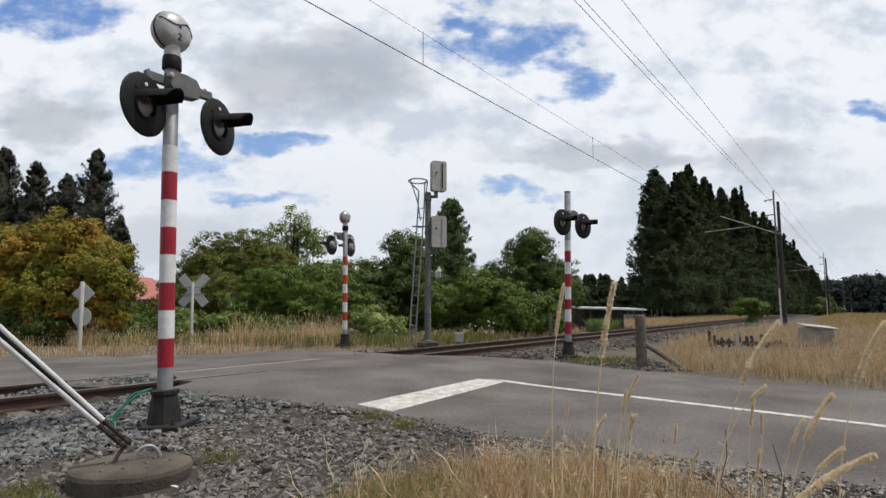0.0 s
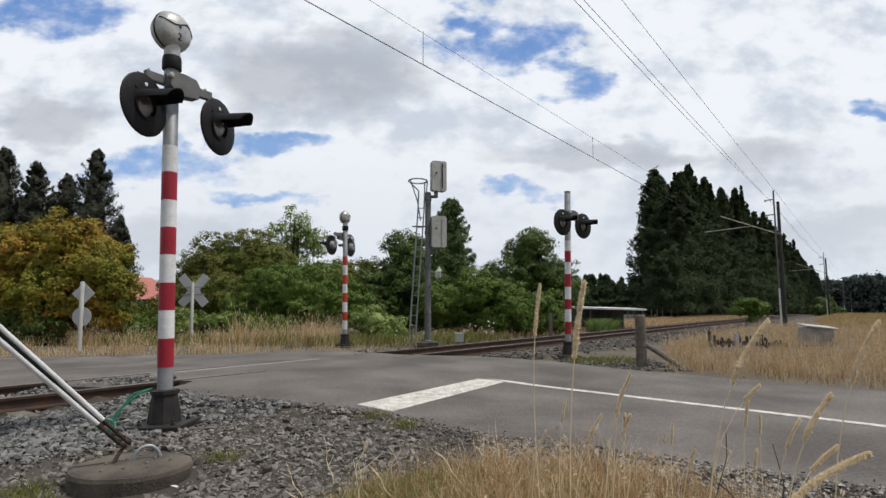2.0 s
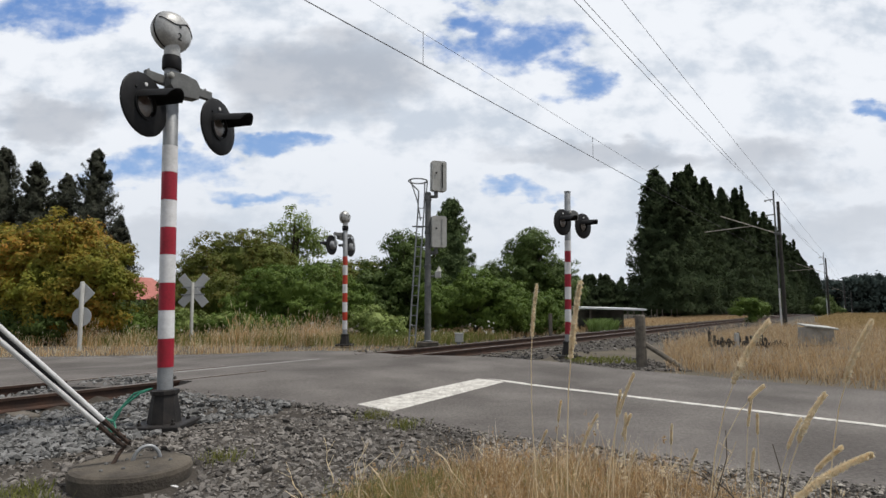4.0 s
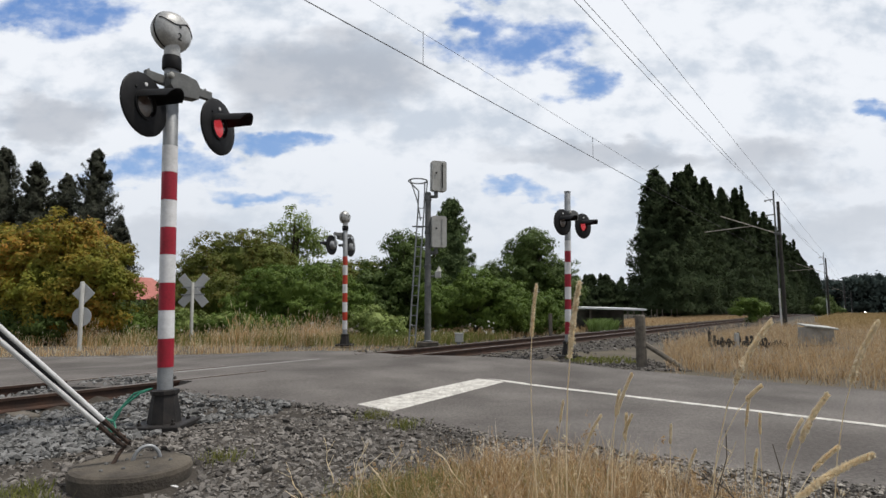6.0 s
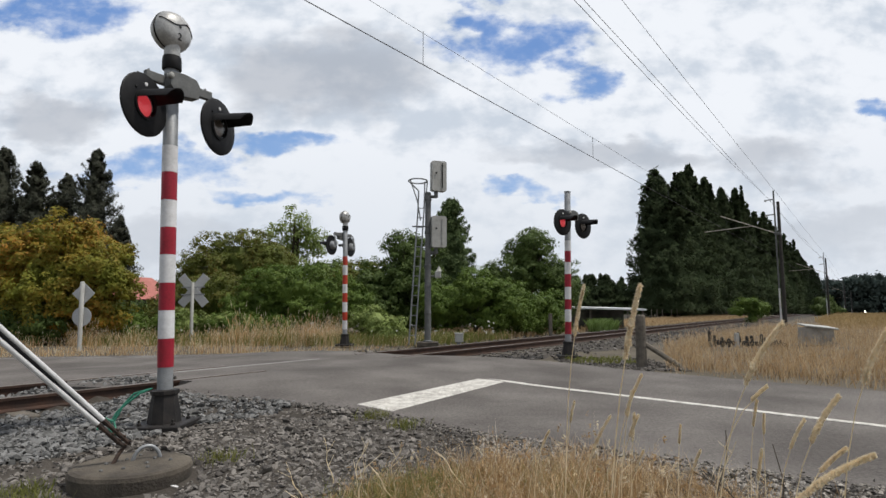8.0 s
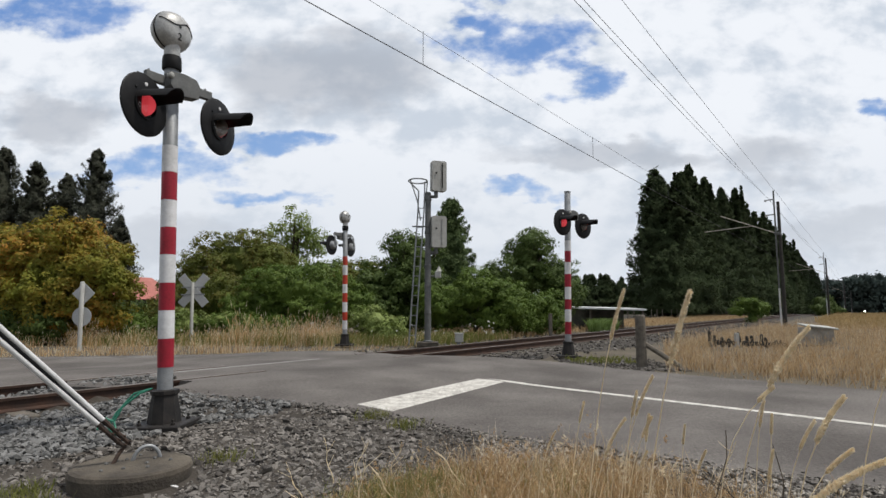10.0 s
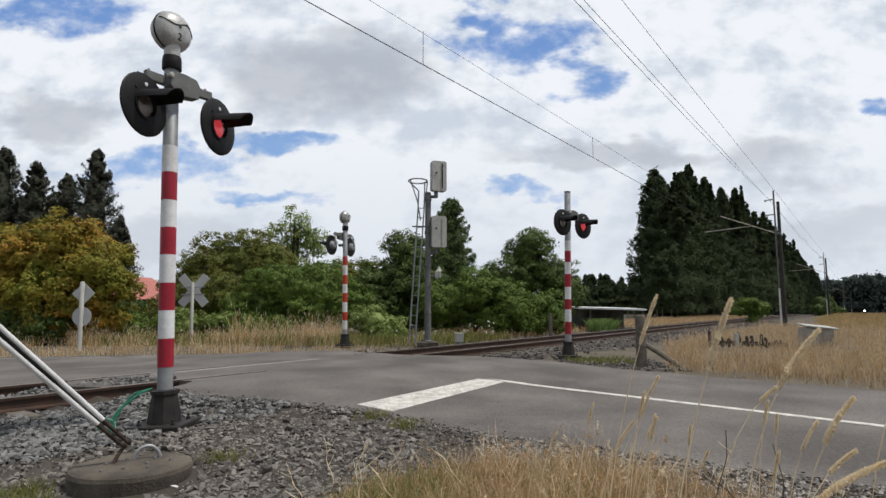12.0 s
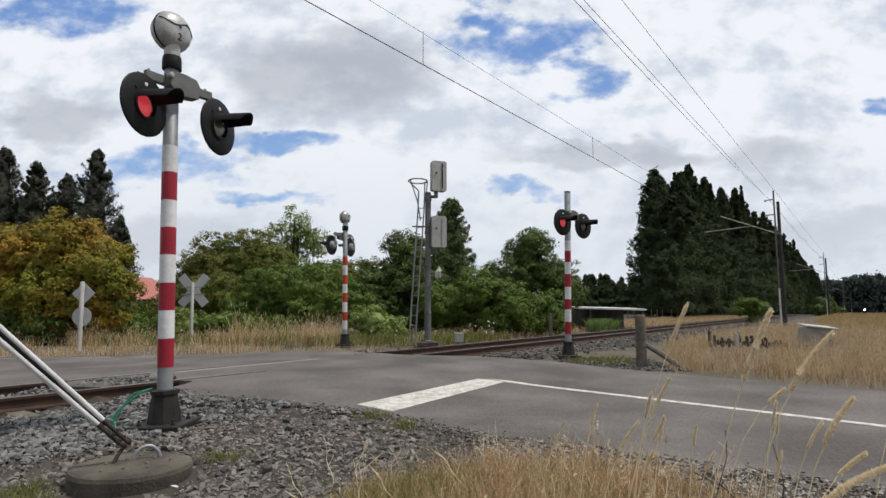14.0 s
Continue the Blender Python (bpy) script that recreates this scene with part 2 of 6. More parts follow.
def fall(x, y):
    """The land falls away gently in the distance."""
    r = math.hypot(x, y)
    return -0.012 * max(0.0, r - 95) if r < 600 else -6.06


def road_z(x, y):
    s = abs(track_side(x, y))
    k = min(1.0, max(0.0, (s - 1.3) / 3.2))
    k = k * k * (3 - 2 * k)
    return 0.129 * (1 - k) + 0.02 * k


def ground_sheet():
    verts, faces = [(0, 0, -0.03)], []
    radii = [0.5 * 1.115 ** k for k in range(85)]
    radii = [r for r in radii if r < 4800]
    seg = 120
    for r in radii:
        for k in range(seg):
            a = 2 * math.pi * k / seg
            x, y = r * math.cos(a), r * math.sin(a)
            lump = noise.noise(Vector((x * 0.25, y * 0.25, 0))) * 0.05 if r < 60 else 0
            dip = 0.1 if x < 3.2 and y < 8 and track_side(x, y) > -1.6 and r < 40 else 0.0
            verts.append((x, y, -0.06 - dip + lump * 0.6 + fall(x, y)))
    for k in range(seg):
        faces.append((0, 1 + k, 1 + (k + 1) % seg))
    for i in range(len(radii) - 1):
        a, b = 1 + i * seg, 1 + (i + 1) * seg
        for k in range(seg):
            faces.append((a + k, b + k, b + (k + 1) % seg, a + (k + 1) % seg))
    ob = new("ground", mesh_from("ground", verts, faces, SOIL, True))
    return tagged(ob, "dry brown earth and thin dead grass", "ground", kind="structure")


ROAD_EDGE = [(9, -1.6), (4.6, 2.0), (2.64, 3.44), (1.34, 4.29), (0.32, 4.9), (-0.35, 5.54), (-0.85, 5.96), (-1.89, 6.23), (-2.91, 6.43), (-3.35, 6.75), tuple(on_track(0.8, 1.9).xy), tuple(on_track(0.5, 1.8).xy), tuple(on_track(0.49, 0.95).xy), tuple(on_track(0.1, 0.7).xy), tuple(on_track(-0.48, 0.85).xy), tuple(on_track(-0.7, 0.9).xy),
             tuple(on_track(-0.72, -16).xy), (-26, -8), (-20, 9), (-9.74, 12.4), (-6.3, 12.98), (-3.88, 13.6), (-2.37, 12.85), (-0.75, 11.75), (1.31, 11.3), (2.37, 10.9), (2.81, 10.51), (3.9, 9.35), (5.82, 7.43), (14, -0.3)]


def inside(x, y, poly):
    hit = False
    for (x1, y1), (x2, y2) in zip(poly, poly[1:] + poly[:1]):
        if (y1 > y) != (y2 > y) and x < (x2 - x1) * (y - y1) / (y2 - y1) + x1:
            hit = not hit
    return hit


def draped(name, poly, mat, lift, height, cell=0.45):
    bm = bmesh.new()
    bm.faces.new([bm.verts.new((x, y, 0)) for x, y in poly])
    xs, ys = [p[0] for p in poly], [p[1] for p in poly]
    for lo, hi, no in ((min(xs), max(xs), (1, 0, 0)), (min(ys), max(ys), (0, 1, 0))):
        for k in range(1, int((hi - lo) / cell)):
            c = lo + k * cell
            bmesh.ops.bisect_plane(bm, geom=list(bm.faces) + list(bm.edges) + list(bm.verts), plane_co=(c, c, 0), plane_no=no)
    bmesh.ops.triangulate(bm, faces=bm.faces)
    for v in bm.verts:
        v.co.z = height(v.co.x, v.co.y) + lift
    bmesh.ops.recalc_face_normals(bm, faces=bm.faces)
    if sum(f.normal.z for f in bm.faces) < 0:
        bmesh.ops.reverse_faces(bm, faces=bm.faces)
    # a rim that closes the sheet's edge down to the earth
    rim = [e for e in bm.edges if e.is_boundary]
    r = bmesh.ops.extrude_edge_only(bm, edges=rim)
    for v in (g for g in r["geom"] if isinstance(g, bmesh.types.BMVert)):
        v.co.z -= 0.12
    return part(name, bm, mat)


def roughened(poly, step, jitter, seed):
    rnd = random.Random(seed)
    out = []
    for (x1, y1), (x2, y2) in zip(poly, poly[1:] + poly[:1]):
        n = max(1, int(math.hypot(x2 - x1, y2 - y1) / step)) if math.hypot(x1, y1) < 16 else 1
        for k in range(n):
            j = jitter if k else 0
            out.append((x1 + (x2 - x1) * k / n + rnd.uniform(-j, j), y1 + (y2 - y1) * k / n + rnd.uniform(-j, j)))
    return out


def roads():
    tagged(draped("road", roughened(ROAD_EDGE, 0.25, 0.035, 4), ASPHALT, 0.0, road_z), "worn grey asphalt road over the level crossing", "road", kind="structure")

    def line(name, poly, label, mat=PAINT_LINE):
        tagged(draped(name, poly, mat, 0.005, road_z, 0.3), label, "road marking", kind="structure")

    line("stop_line", [(-0.95, 6.3), (-0.54, 5.98), (0.9, 8.25), (0.54, 8.48)], "broad worn white stop line across the near lane")
    line("centre_line", [(0.66, 8.51), (0.9, 8.27), (4.07, 5.23), (9.0, 0.42), (9.1, 0.5), (4.15, 5.31), (1.0, 8.36)], "thin white painted centre line on the asphalt")
    line("edge_line", [(-4.31, 8.3), (-2.33, 10.8), (-2.4, 10.86), (-4.38, 8.36)], "faint white line beyond the rails", PAINT_FAINT)
    line("far_edge_line", [(-19.0, 8.6), (-9.6, 11.95), (-6.3, 12.45), (-3.9, 13.0), (-3.92, 13.07), (-6.33, 12.53), (-9.63, 12.03), (-19.03, 8.7)], "thin white edge line along the far side", PAINT_FAINT)


GRAVEL = [(-20, -14), (-3, -1.0), (-0.4, 1.6), (0.5, 2.4), (1.6, 2.4), (3.6, 2.2), (4.0, 2.7), (2.64, 3.6), (1.34, 4.45), (0.32, 5.05), (-0.35, 5.7), (-0.85, 6.1), (-1.89, 6.4), (-2.91, 6.6), (-3.35, 6.95)]
GRAVEL = GRAVEL + [tuple(on_track(0.74, 2.0).xy), tuple(on_track(0.48, 1.95).xy), tuple(on_track(-0.66, 1.2).xy), tuple(on_track(-0.66, -24).xy)]


def road_gap(x, y):
    """Metres from the road's near edge."""
    best = 9.0
    for (x1, y1), (x2, y2) in zip(ROAD_EDGE[1:9], ROAD_EDGE[2:10]):
        dx, dy = x2 - x1, y2 - y1
        u = min(1.0, max(0.0, ((x - x1) * dx + (y - y1) * dy) / (dx * dx + dy * dy)))
        best = min(best, math.hypot(x - x1 - u * dx, y - y1 - u * dy))
    return best


def gravel_z(x, y):
    s = track_side(x, y)
    k = min(1.0, max(0.0, (s - 1.2) / 1.6))
    base = -0.045 + 0.035 * k + 0.02 * noise.noise(Vector((x * 1.3, y * 1.3, 3))) - 0.05 * max(0.0, min(1.0, (4.4 - y) / 1.5))
    if abs(s) < 0.47:
        base = max(base, 0.1 - 0.07 * (0.95 - (Vector((x, y)) - TRACK).dot(ALONG)))
    if s < 0.62:
        return base
    slope = 0.22 if x < -0.5 else 0.07
    return max(base, road_z(x, y) - 0.006 - slope * road_gap(x, y))


def stones(name, places, sizes, mat, label, seed, small=False):
    """Broken stones, each a lump of its own with sharp edges, joined as one heap."""
    rng = np.random.default_rng(seed)
    phi = (1 + 5 ** 0.5) / 2
    ico = np.array([(-1, phi, 0), (1, phi, 0), (-1, -phi, 0), (1, -phi, 0), (0, -1, phi), (0, 1, phi), (0, -1, -phi), (0, 1, -phi), (phi, 0, -1), (phi, 0, 1), (-phi, 0, -1), (-phi, 0, 1)]) / 1.9
    tri = np.array([(0, 11, 5), (0, 5, 1), (0, 1, 7), (0, 7, 10), (0, 10, 11), (1, 5, 9), (5, 11, 4), (11, 10, 2), (10, 7, 6), (7, 1, 8), (3, 9, 4), (3, 4, 2), (3, 2, 6), (3, 6, 8), (3, 8, 9), (4, 9, 5), (2, 4, 11), (6, 2, 10), (8, 6, 7), (9, 8, 1)])
    if small:
        ico = np.array([(1, 0, 0), (-1, 0, 0), (0, 1, 0), (0, -1, 0), (0, 0, 1), (0, 0, -1)]) * 1.0
        tri = np.array([(0, 2, 4), (2, 1, 4), (1, 3, 4), (3, 0, 4), (2, 0, 5), (1, 2, 5), (3, 1, 5), (0, 3, 5)])
    n, corners = len(places), len(ico)
    if not small:
        # broken rock: each lump is cut by a few flat faces
        v = np.repeat(ico[None], n, 0) * 1.3
        for _ in range(5):
            cut_dir = rng.normal(size=(n, 1, 3))
            cut_dir /= np.linalg.norm(cut_dir, axis=2)[..., None]
            over = np.maximum(0, (v * cut_dir).sum(2) - rng.uniform(0.2, 0.7, (n, 1)))
            v = v - over[..., None] * cut_dir
    else:
        v = np.repeat(ico[None], n, 0) * rng.uniform(0.6, 1.3, (n, corners, 1))
    v = v * rng.uniform(0.55, 1.4, (n, 1, 3)) * np.array([1.35, 1.05, 0.75])
    a, b = rng.uniform(0, 6.28, n), rng.uniform(-0.9, 0.9, n)
    ca, sa, cb, sb = np.cos(a)[:, None], np.sin(a)[:, None], np.cos(b)[:, None], np.sin(b)[:, None]
    x, y, z = v[..., 0], v[..., 1] * cb - v[..., 2] * sb, v[..., 1] * sb + v[..., 2] * cb
    v = np.stack([x * ca - y * sa, x * sa + y * ca, z], -1) * np.array(sizes)[:, None, None] * 0.5 + np.array(places)[:, None, :]
    f = (tri[None] + corners * np.arange(n)[:, None, None]).reshape(-1, 3)
    ob = new(name, mesh_from(name, v.reshape(-1, 3).tolist(), f.tolist(), mat))
    return tagged(ob, label, "stones", kind="stuff")


def gravel():
    apron = tagged(draped("gravel_apron", GRAVEL, BED, 0.0, gravel_z, 0.3), "grey gravel and ballast apron beside the road", "gravel", kind="structure")
    bed = [tuple(on_track(a, b).xy) for a, b in ((2.3, 6.0), (2.6, 30), (2.6, 260), (-2.4, 260), (-2.4, 30), (-2.2, 6.0))]
    tagged(draped("ballast_bed", bed, BED, 0.0, lambda x, y: -0.03 + fall(x, y) - 0.012 * abs(track_side(x, y)), 1.6), "grey ballast bed under the track", "ballast", kind="structure")
    rnd = random.Random(11)
    coarse, fine = [], []
    tries = 0
    while len(coarse) + len(fine) < 20000 and tries < 100000:
        tries += 1
        y = 2.2 + 6.2 * rnd.random() ** 1.25
        x = rnd.uniform(-0.86 * y - 0.3, 3.4)
        if not inside(x, y, GRAVEL) or math.hypot(x + 2.03, (y - 3.78) * 1.05) < 0.39 or math.hypot(x + 2.62, y - 5.4) < 0.27:
            continue
        s = track_side(x, y) + 0.5 * noise.noise(Vector((x, y, 5)))
        if min(abs(s - 0.56), abs(s + 0.56)) < 0.09:
            continue
        if s < 0.75 and (abs(s) < 0.5 or s > 0) and (Vector((x, y)) - TRACK).dot(ALONG) > 0 and rnd.random() < 0.5:
            continue
        if s < 3.0:
            size = rnd.uniform(0.028, 0.068)
            coarse.append((x, y, gravel_z(x, y) + size * rnd.uniform(0.05, 0.4), size))
        else:
            if rnd.random() < (0.4 if x < -2.2 and y < 4.5 else 0.12) + 0.3 * noise.noise(Vector((x * 2, y * 2, 9))) + 0.25 * max(0, min(1, x)):
                continue
            size = (rnd.uniform(0.013, 0.03) if rnd.random() < 0.55 else rnd.uniform(0.025, 0.06)) * (1.0 if x < -0.2 else 0.6)
            fine.append((x, y, gravel_z(x, y) + size * rnd.uniform(-0.05, 0.25), size))
    near_ones = sorted((q for q in coarse + fine if q[3] > 0.035 and -3.1 < q[0] < -0.6 and 3.3 < q[1] < 5.3), key=lambda q: q[1])[:290]
    taken = set(near_ones)
    for group, mat in ((coarse, STONE), (fine, STONE_BROWN)):
        shapes = []
        for k in range(8):
            tmp = stones("stone", [(0, 0, 0)], [1.0], mat, "", 70 + k)
            shapes.append(tmp.data)
            bpy.data.objects.remove(tmp)
        for q in group:
            if q in taken:
                o = new("stone", shapes[rnd.randrange(8)])
                o.parent = apron
                o.matrix_basis = pose(q[0], q[1], q[2], rnd.uniform(-20, 20), rnd.uniform(-20, 20), rnd.uniform(0, 360)) @ Matrix.Scale(q[3], 4)
    coarse, fine = [q for q in coarse if q not in taken], [q for q in fine if q not in taken]
    for group, mat, nm, label in ((coarse, STONE, "ballast_stones", "loose angular grey ballast stones"), (fine, STONE_BROWN, "gravel_stones", "small dusty brown-grey gravel stones")):
        stones(nm, [q[:3] for q in group], [q[3] for q in group], mat, label, 3)
    places, sizes = [], []
    for _ in range(5500):
        t, s = 6.4 + 45 * rnd.random() ** 1.7, rnd.gauss(0, 1.3)
        if abs(s) > 2.9 or min(abs(s - 0.56), abs(s + 0.56)) < 0.08:
            continue
        p = on_track(s, t)
        if inside(p.x, p.y, ROAD_EDGE):
            continue
        places.append((p.x, p.y, -0.025))
        sizes.append(rnd.uniform(0.05, 0.1))
    for _ in range(2000):
        k = rnd.randrange(19, 24)
        (x1, y1), (x2, y2) = ROAD_EDGE[k], ROAD_EDGE[k + 1]
        u = rnd.random()
        off = abs(rnd.gauss(0, 0.3))
        places.append((x1 + (x2 - x1) * u + off * 0.75, y1 + (y2 - y1) * u + off * 0.65, -0.02 + road_z(x1, y1) * max(0, 0.8 - off)))
        sizes.append(rnd.uniform(0.02, 0.06))
    for _ in range(1800):
        x, y = rnd.uniform(2.5, 4.6), rnd.uniform(10.3, 12.9)
        if not inside(x, y, ROAD_EDGE):
            places.append((x, y, -0.035))
            sizes.append(rnd.uniform(0.02, 0.06))
    for _ in range(2600):
        k = rnd.randrange(1, 9)
        (x1, y1), (x2, y2) = ROAD_EDGE[k], ROAD_EDGE[k + 1]
        u, off = rnd.random(), rnd.gauss(0.02, 0.09)
        x, y = x1 + (x2 - x1) * u - off * 0.6, y1 + (y2 - y1) * u - off * 0.8
        size = rnd.uniform(0.012, 0.035)
        places.append((x, y, (road_z(x, y) if inside(x, y, ROAD_EDGE) else gravel_z(x, y)) + size * 0.15))
        sizes.append(size)
    stones("verge_stones", places, sizes, STONE_BROWN, "grey ballast stones along the track and verge", 4)
    chips, chip_sizes = [], []
    for _ in range(60000):
        if len(chips) > 8000:
            break
        y = 2.3 + 4.6 * rnd.random() ** 1.2
        x = rnd.uniform(-0.84 * y - 0.2, 3.0)
        if inside(x, y, GRAVEL) and track_side(x, y) > 2.2 and math.hypot(x + 2.06, y - 3.86) > 0.39:
            size = rnd.uniform(0.008, 0.024)
            chips.append((x, y, gravel_z(x, y) + size * 0.12))
            chip_sizes.append(size)
    stones("gravel_chips", chips, chip_sizes, STONE_BROWN, "fine grey-brown gravel chips between larger stones", 8, True)
    pale, pale_sizes = [], []
    for _ in range(9000):
        x = rnd.uniform(0.3, 3.0)
        y = rnd.uniform(3.0, 5.0)
        gap = road_gap(x, y)
        if gap > (0.1 if inside(x, y, ROAD_EDGE) else 0.75) or rnd.random() < gap * (6 if inside(x, y, ROAD_EDGE) else 0.7):
            continue
        size = rnd.uniform(0.01, 0.034)
        pale.append((x, y, (road_z(x, y) if inside(x, y, ROAD_EDGE) else gravel_z(x, y)) + size * 0.2))
        pale_sizes.append(size)
    stones("shoulder_stones", pale, pale_sizes, STONE_PALE, "pale dusty stones along the road's shoulder", 12, True)
    lone = stones("white_stone", [(-1.72, 3.72, -0.04)], [0.09], WHITE, "single white stone on the gravel", 6)
    lone["kind"] = "thing"


def track():
    top = [(-0.034, 0.135), (-0.028, 0.139), (0.028, 0.139), (0.034, 0.135)]
    for side, s in (("near", 0.56), ("far", -0.56)):
        for label, t0, t1 in (("left", -30, 3.2), ("right", 6.2, 260)):
            rail = base_at("rail", Matrix.Identity(4), "rust-brown steel rail with a worn head", "rail", "rails of the track", "structure")
            steps = 1 if t1 < 5 else 6
            verts, faces = [], []
            prof = [(-0.06, -0.02), (-0.06, -0.005), (-0.012, 0.015), (-0.012, 0.095), (-0.033, 0.105), (-0.034, 0.135), (0.034, 0.135), (0.033, 0.105), (0.012, 0.095), (0.012, 0.015), (0.06, -0.005), (0.06, -0.02)]
            for k in range(steps + 1):
                t = t0 + (t1 - t0) * k / steps
                for ds, z in prof:
                    p = on_track(s + ds, t)
                    verts.append((p.x, p.y, z + fall(p.x, p.y)))
            m = len(prof)
            for k in range(steps):
                for j in range(m):
                    a, b = k * m + j, k * m + (j + 1) % m
                    faces.append((a, b, b + m, a + m))
            faces += [tuple(range(m)), tuple(range(steps * m + m - 1, steps * m - 1, -1))]
            o = new("rail_body", mesh_from("rail_body", verts, faces, RAIL_SIDE))
            o.parent = rail
            verts, faces = [], []
            for k in range(steps + 1):
                t = t0 + (t1 - t0) * k / steps
                for ds, z in top:
                    p = on_track(s + ds, t)
                    verts.append((p.x, p.y, z + fall(p.x, p.y)))
            for k in range(steps):
                for j in range(3):
                    faces.append((k * 4 + j, k * 4 + j + 1, k * 4 + j + 5, k * 4 + j + 4))
            o = new("rail_head", mesh_from("rail_head", verts, faces, RAIL_TOP))
            o.parent = rail
    sleepers = base_at("sleepers", Matrix.Identity(4), "weathered timber sleepers bedded in ballast", "sleepers", kind="structure")
    proto = None
    yaw = math.degrees(math.atan2(ALONG.y, ALONG.x)) - 90
    for k in list(range(-22, 2)) + list(range(14, 70)):
        t = k * 0.62
        p = on_track(0, t, -0.075)
        if proto is None:
            o = part("sleeper", box((0, 0, 0), (2.1, 0.2, 0.12), bevel=0.012), TIMBER, sleepers)
            proto = o
        else:
            o = new("sleeper", proto.data)
            o.parent = sleepers
        o.matrix_basis = pose(p.x, p.y, p.z, 0, 0, yaw)


ground_sheet()
roads()
gravel()
track()


# ---- sky with drifting clouds ----
def cloud_material():
    m = bpy.data.materials.new("clouds")
    m.use_nodes = True
    nt = m.node_tree
    n, l = nt.nodes, nt.links
    n.clear()

    def math_node(op, a, b=None, c=None):
        node = n.new("ShaderNodeMath")
        node.operation = op
        for i, v in enumerate((a, b, c)):
            if v is None:
                continue
            if isinstance(v, (int, float)):
                node.inputs[i].default_value = v
            else:
                l.new(v, node.inputs[i])
        return node.outputs[0]

    co, sep = n.new("ShaderNodeTexCoord"), n.new("ShaderNodeSeparateXYZ")
    l.new(co.outputs["Object"], sep.inputs[0])
    u = math_node("DIVIDE", sep.outputs["X"], sep.outputs["Y"])
    v = math_node("DIVIDE", math_node("SUBTRACT", sep.outputs["Z"], 1.12), sep.outputs["Y"])

    def tex(su, sv, scale, detail, w=0.0):
        c = n.new("ShaderNodeCombineXYZ")
        l.new(math_node("MULTIPLY", u, su), c.inputs[0])
        l.new(math_node("MULTIPLY", v, sv), c.inputs[1])
        c.inputs[2].default_value = w
        t = n.new("ShaderNodeTexNoise")
        t.inputs["Scale"].default_value, t.inputs["Detail"].default_value, t.inputs["Roughness"].default_value = scale, detail, 0.54
        l.new(c.outputs[0], t.inputs["Vector"])
        return t.outputs["Fac"]

    warp_u = math_node("MULTIPLY", math_node("SUBTRACT", tex(1, 2, 5, 6, 4.0), 0.5), 0.34)
    warp_v = math_node("MULTIPLY", math_node("SUBTRACT", tex(1, 2, 5, 6, 9.0), 0.5), 0.2)
    wu, wv = math_node("ADD", u, warp_u), math_node("ADD", v, warp_v)

    def patch(cu, cv, ru, rv):
        du = math_node("DIVIDE", math_node("SUBTRACT", wu, cu), ru)
        dv = math_node("DIVIDE", math_node("SUBTRACT", wv, cv), rv)
        d2 = math_node("ADD", math_node("MULTIPLY", du, du), math_node("MULTIPLY", dv, dv))
        return math_node("SUBTRACT", 1.0, d2)

    def union(items):
        acc = None
        for it in items:
            p = patch(*it)
            acc = p if acc is None else math_node("SMOOTH_MAX", acc, p, 0.15)
        return acc

    def ramped(value, lo, hi):
        r = n.new("ShaderNodeMapRange")
        r.interpolation_type = "SMOOTHSTEP"
        r.inputs["From Min"].default_value, r.inputs["From Max"].default_value = lo, hi
        l.new(value, r.inputs["Value"])
        return r.outputs["Result"]

    def mixed(fac, a, b):
        x = n.new("ShaderNodeMix")
        x.data_type = "RGBA"
        l.new(fac, x.inputs["Factor"])
        for s, c in (("A", a), ("B", b)):
            if isinstance(c, tuple):
                x.inputs[s].default_value = (*c, 1)
            else:
                l.new(c, x.inputs[s])
        return x.outputs["Result"]

    holes = union(BLUE_PATCHES)
    greys = union(GREY_PATCHES)
    puff = tex(1.0, 1.7, 4.2, 7, 1.0)
    fine = tex(1.0, 1.5, 12, 6, 2.0)
    body = math_node("ADD", math_node("MULTIPLY", puff, 0.65), math_node("MULTIPLY", fine, 0.35))
    cloud = mixed(ramped(math_node("ADD", math_node("MULTIPLY", body, 0.8), math_node("MULTIPLY", tex(1.0, 1.4, 22, 5, 6.0), 0.2)), 0.395, 0.55), (0.6, 0.665, 0.755), (0.88, 0.912, 0.965))
    grey = math_node("MULTIPLY", ramped(math_node("ADD", greys, math_node("MULTIPLY", fine, 0.7)), 0.1, 1.3), 0.62)
    cloud = mixed(grey, cloud, (0.37, 0.4, 0.46))
    low = math_node("MULTIPLY", math_node("SUBTRACT", 1.0, ramped(v, 0.06, 0.4)), 0.62)
    cloud = mixed(low, cloud, (0.68, 0.73, 0.8))
    wisp = tex(1.0, 1.4, 30, 5, 5.0)
    gap = math_node("ADD", holes, math_node("ADD", math_node("MULTIPLY", math_node("SUBTRACT", 0.5, body), 3.2), math_node("MULTIPLY", math_node("SUBTRACT", 0.5, wisp), 1.6)))
    blue = mixed(ramped(v, 0.15, 0.55), (0.24, 0.42, 0.74), (0.1, 0.25, 0.6))
    sky = mixed(math_node("MULTIPLY", ramped(gap, -0.35, 1.0), 0.9), cloud, blue)
    em, out = n.new("ShaderNodeEmission"), n.new("ShaderNodeOutputMaterial")
    l.new(sky, em.inputs["Color"])
    em.inputs["Strength"].default_value = 1.0
    l.new(em.outputs[0], out.inputs["Surface"])
    return m


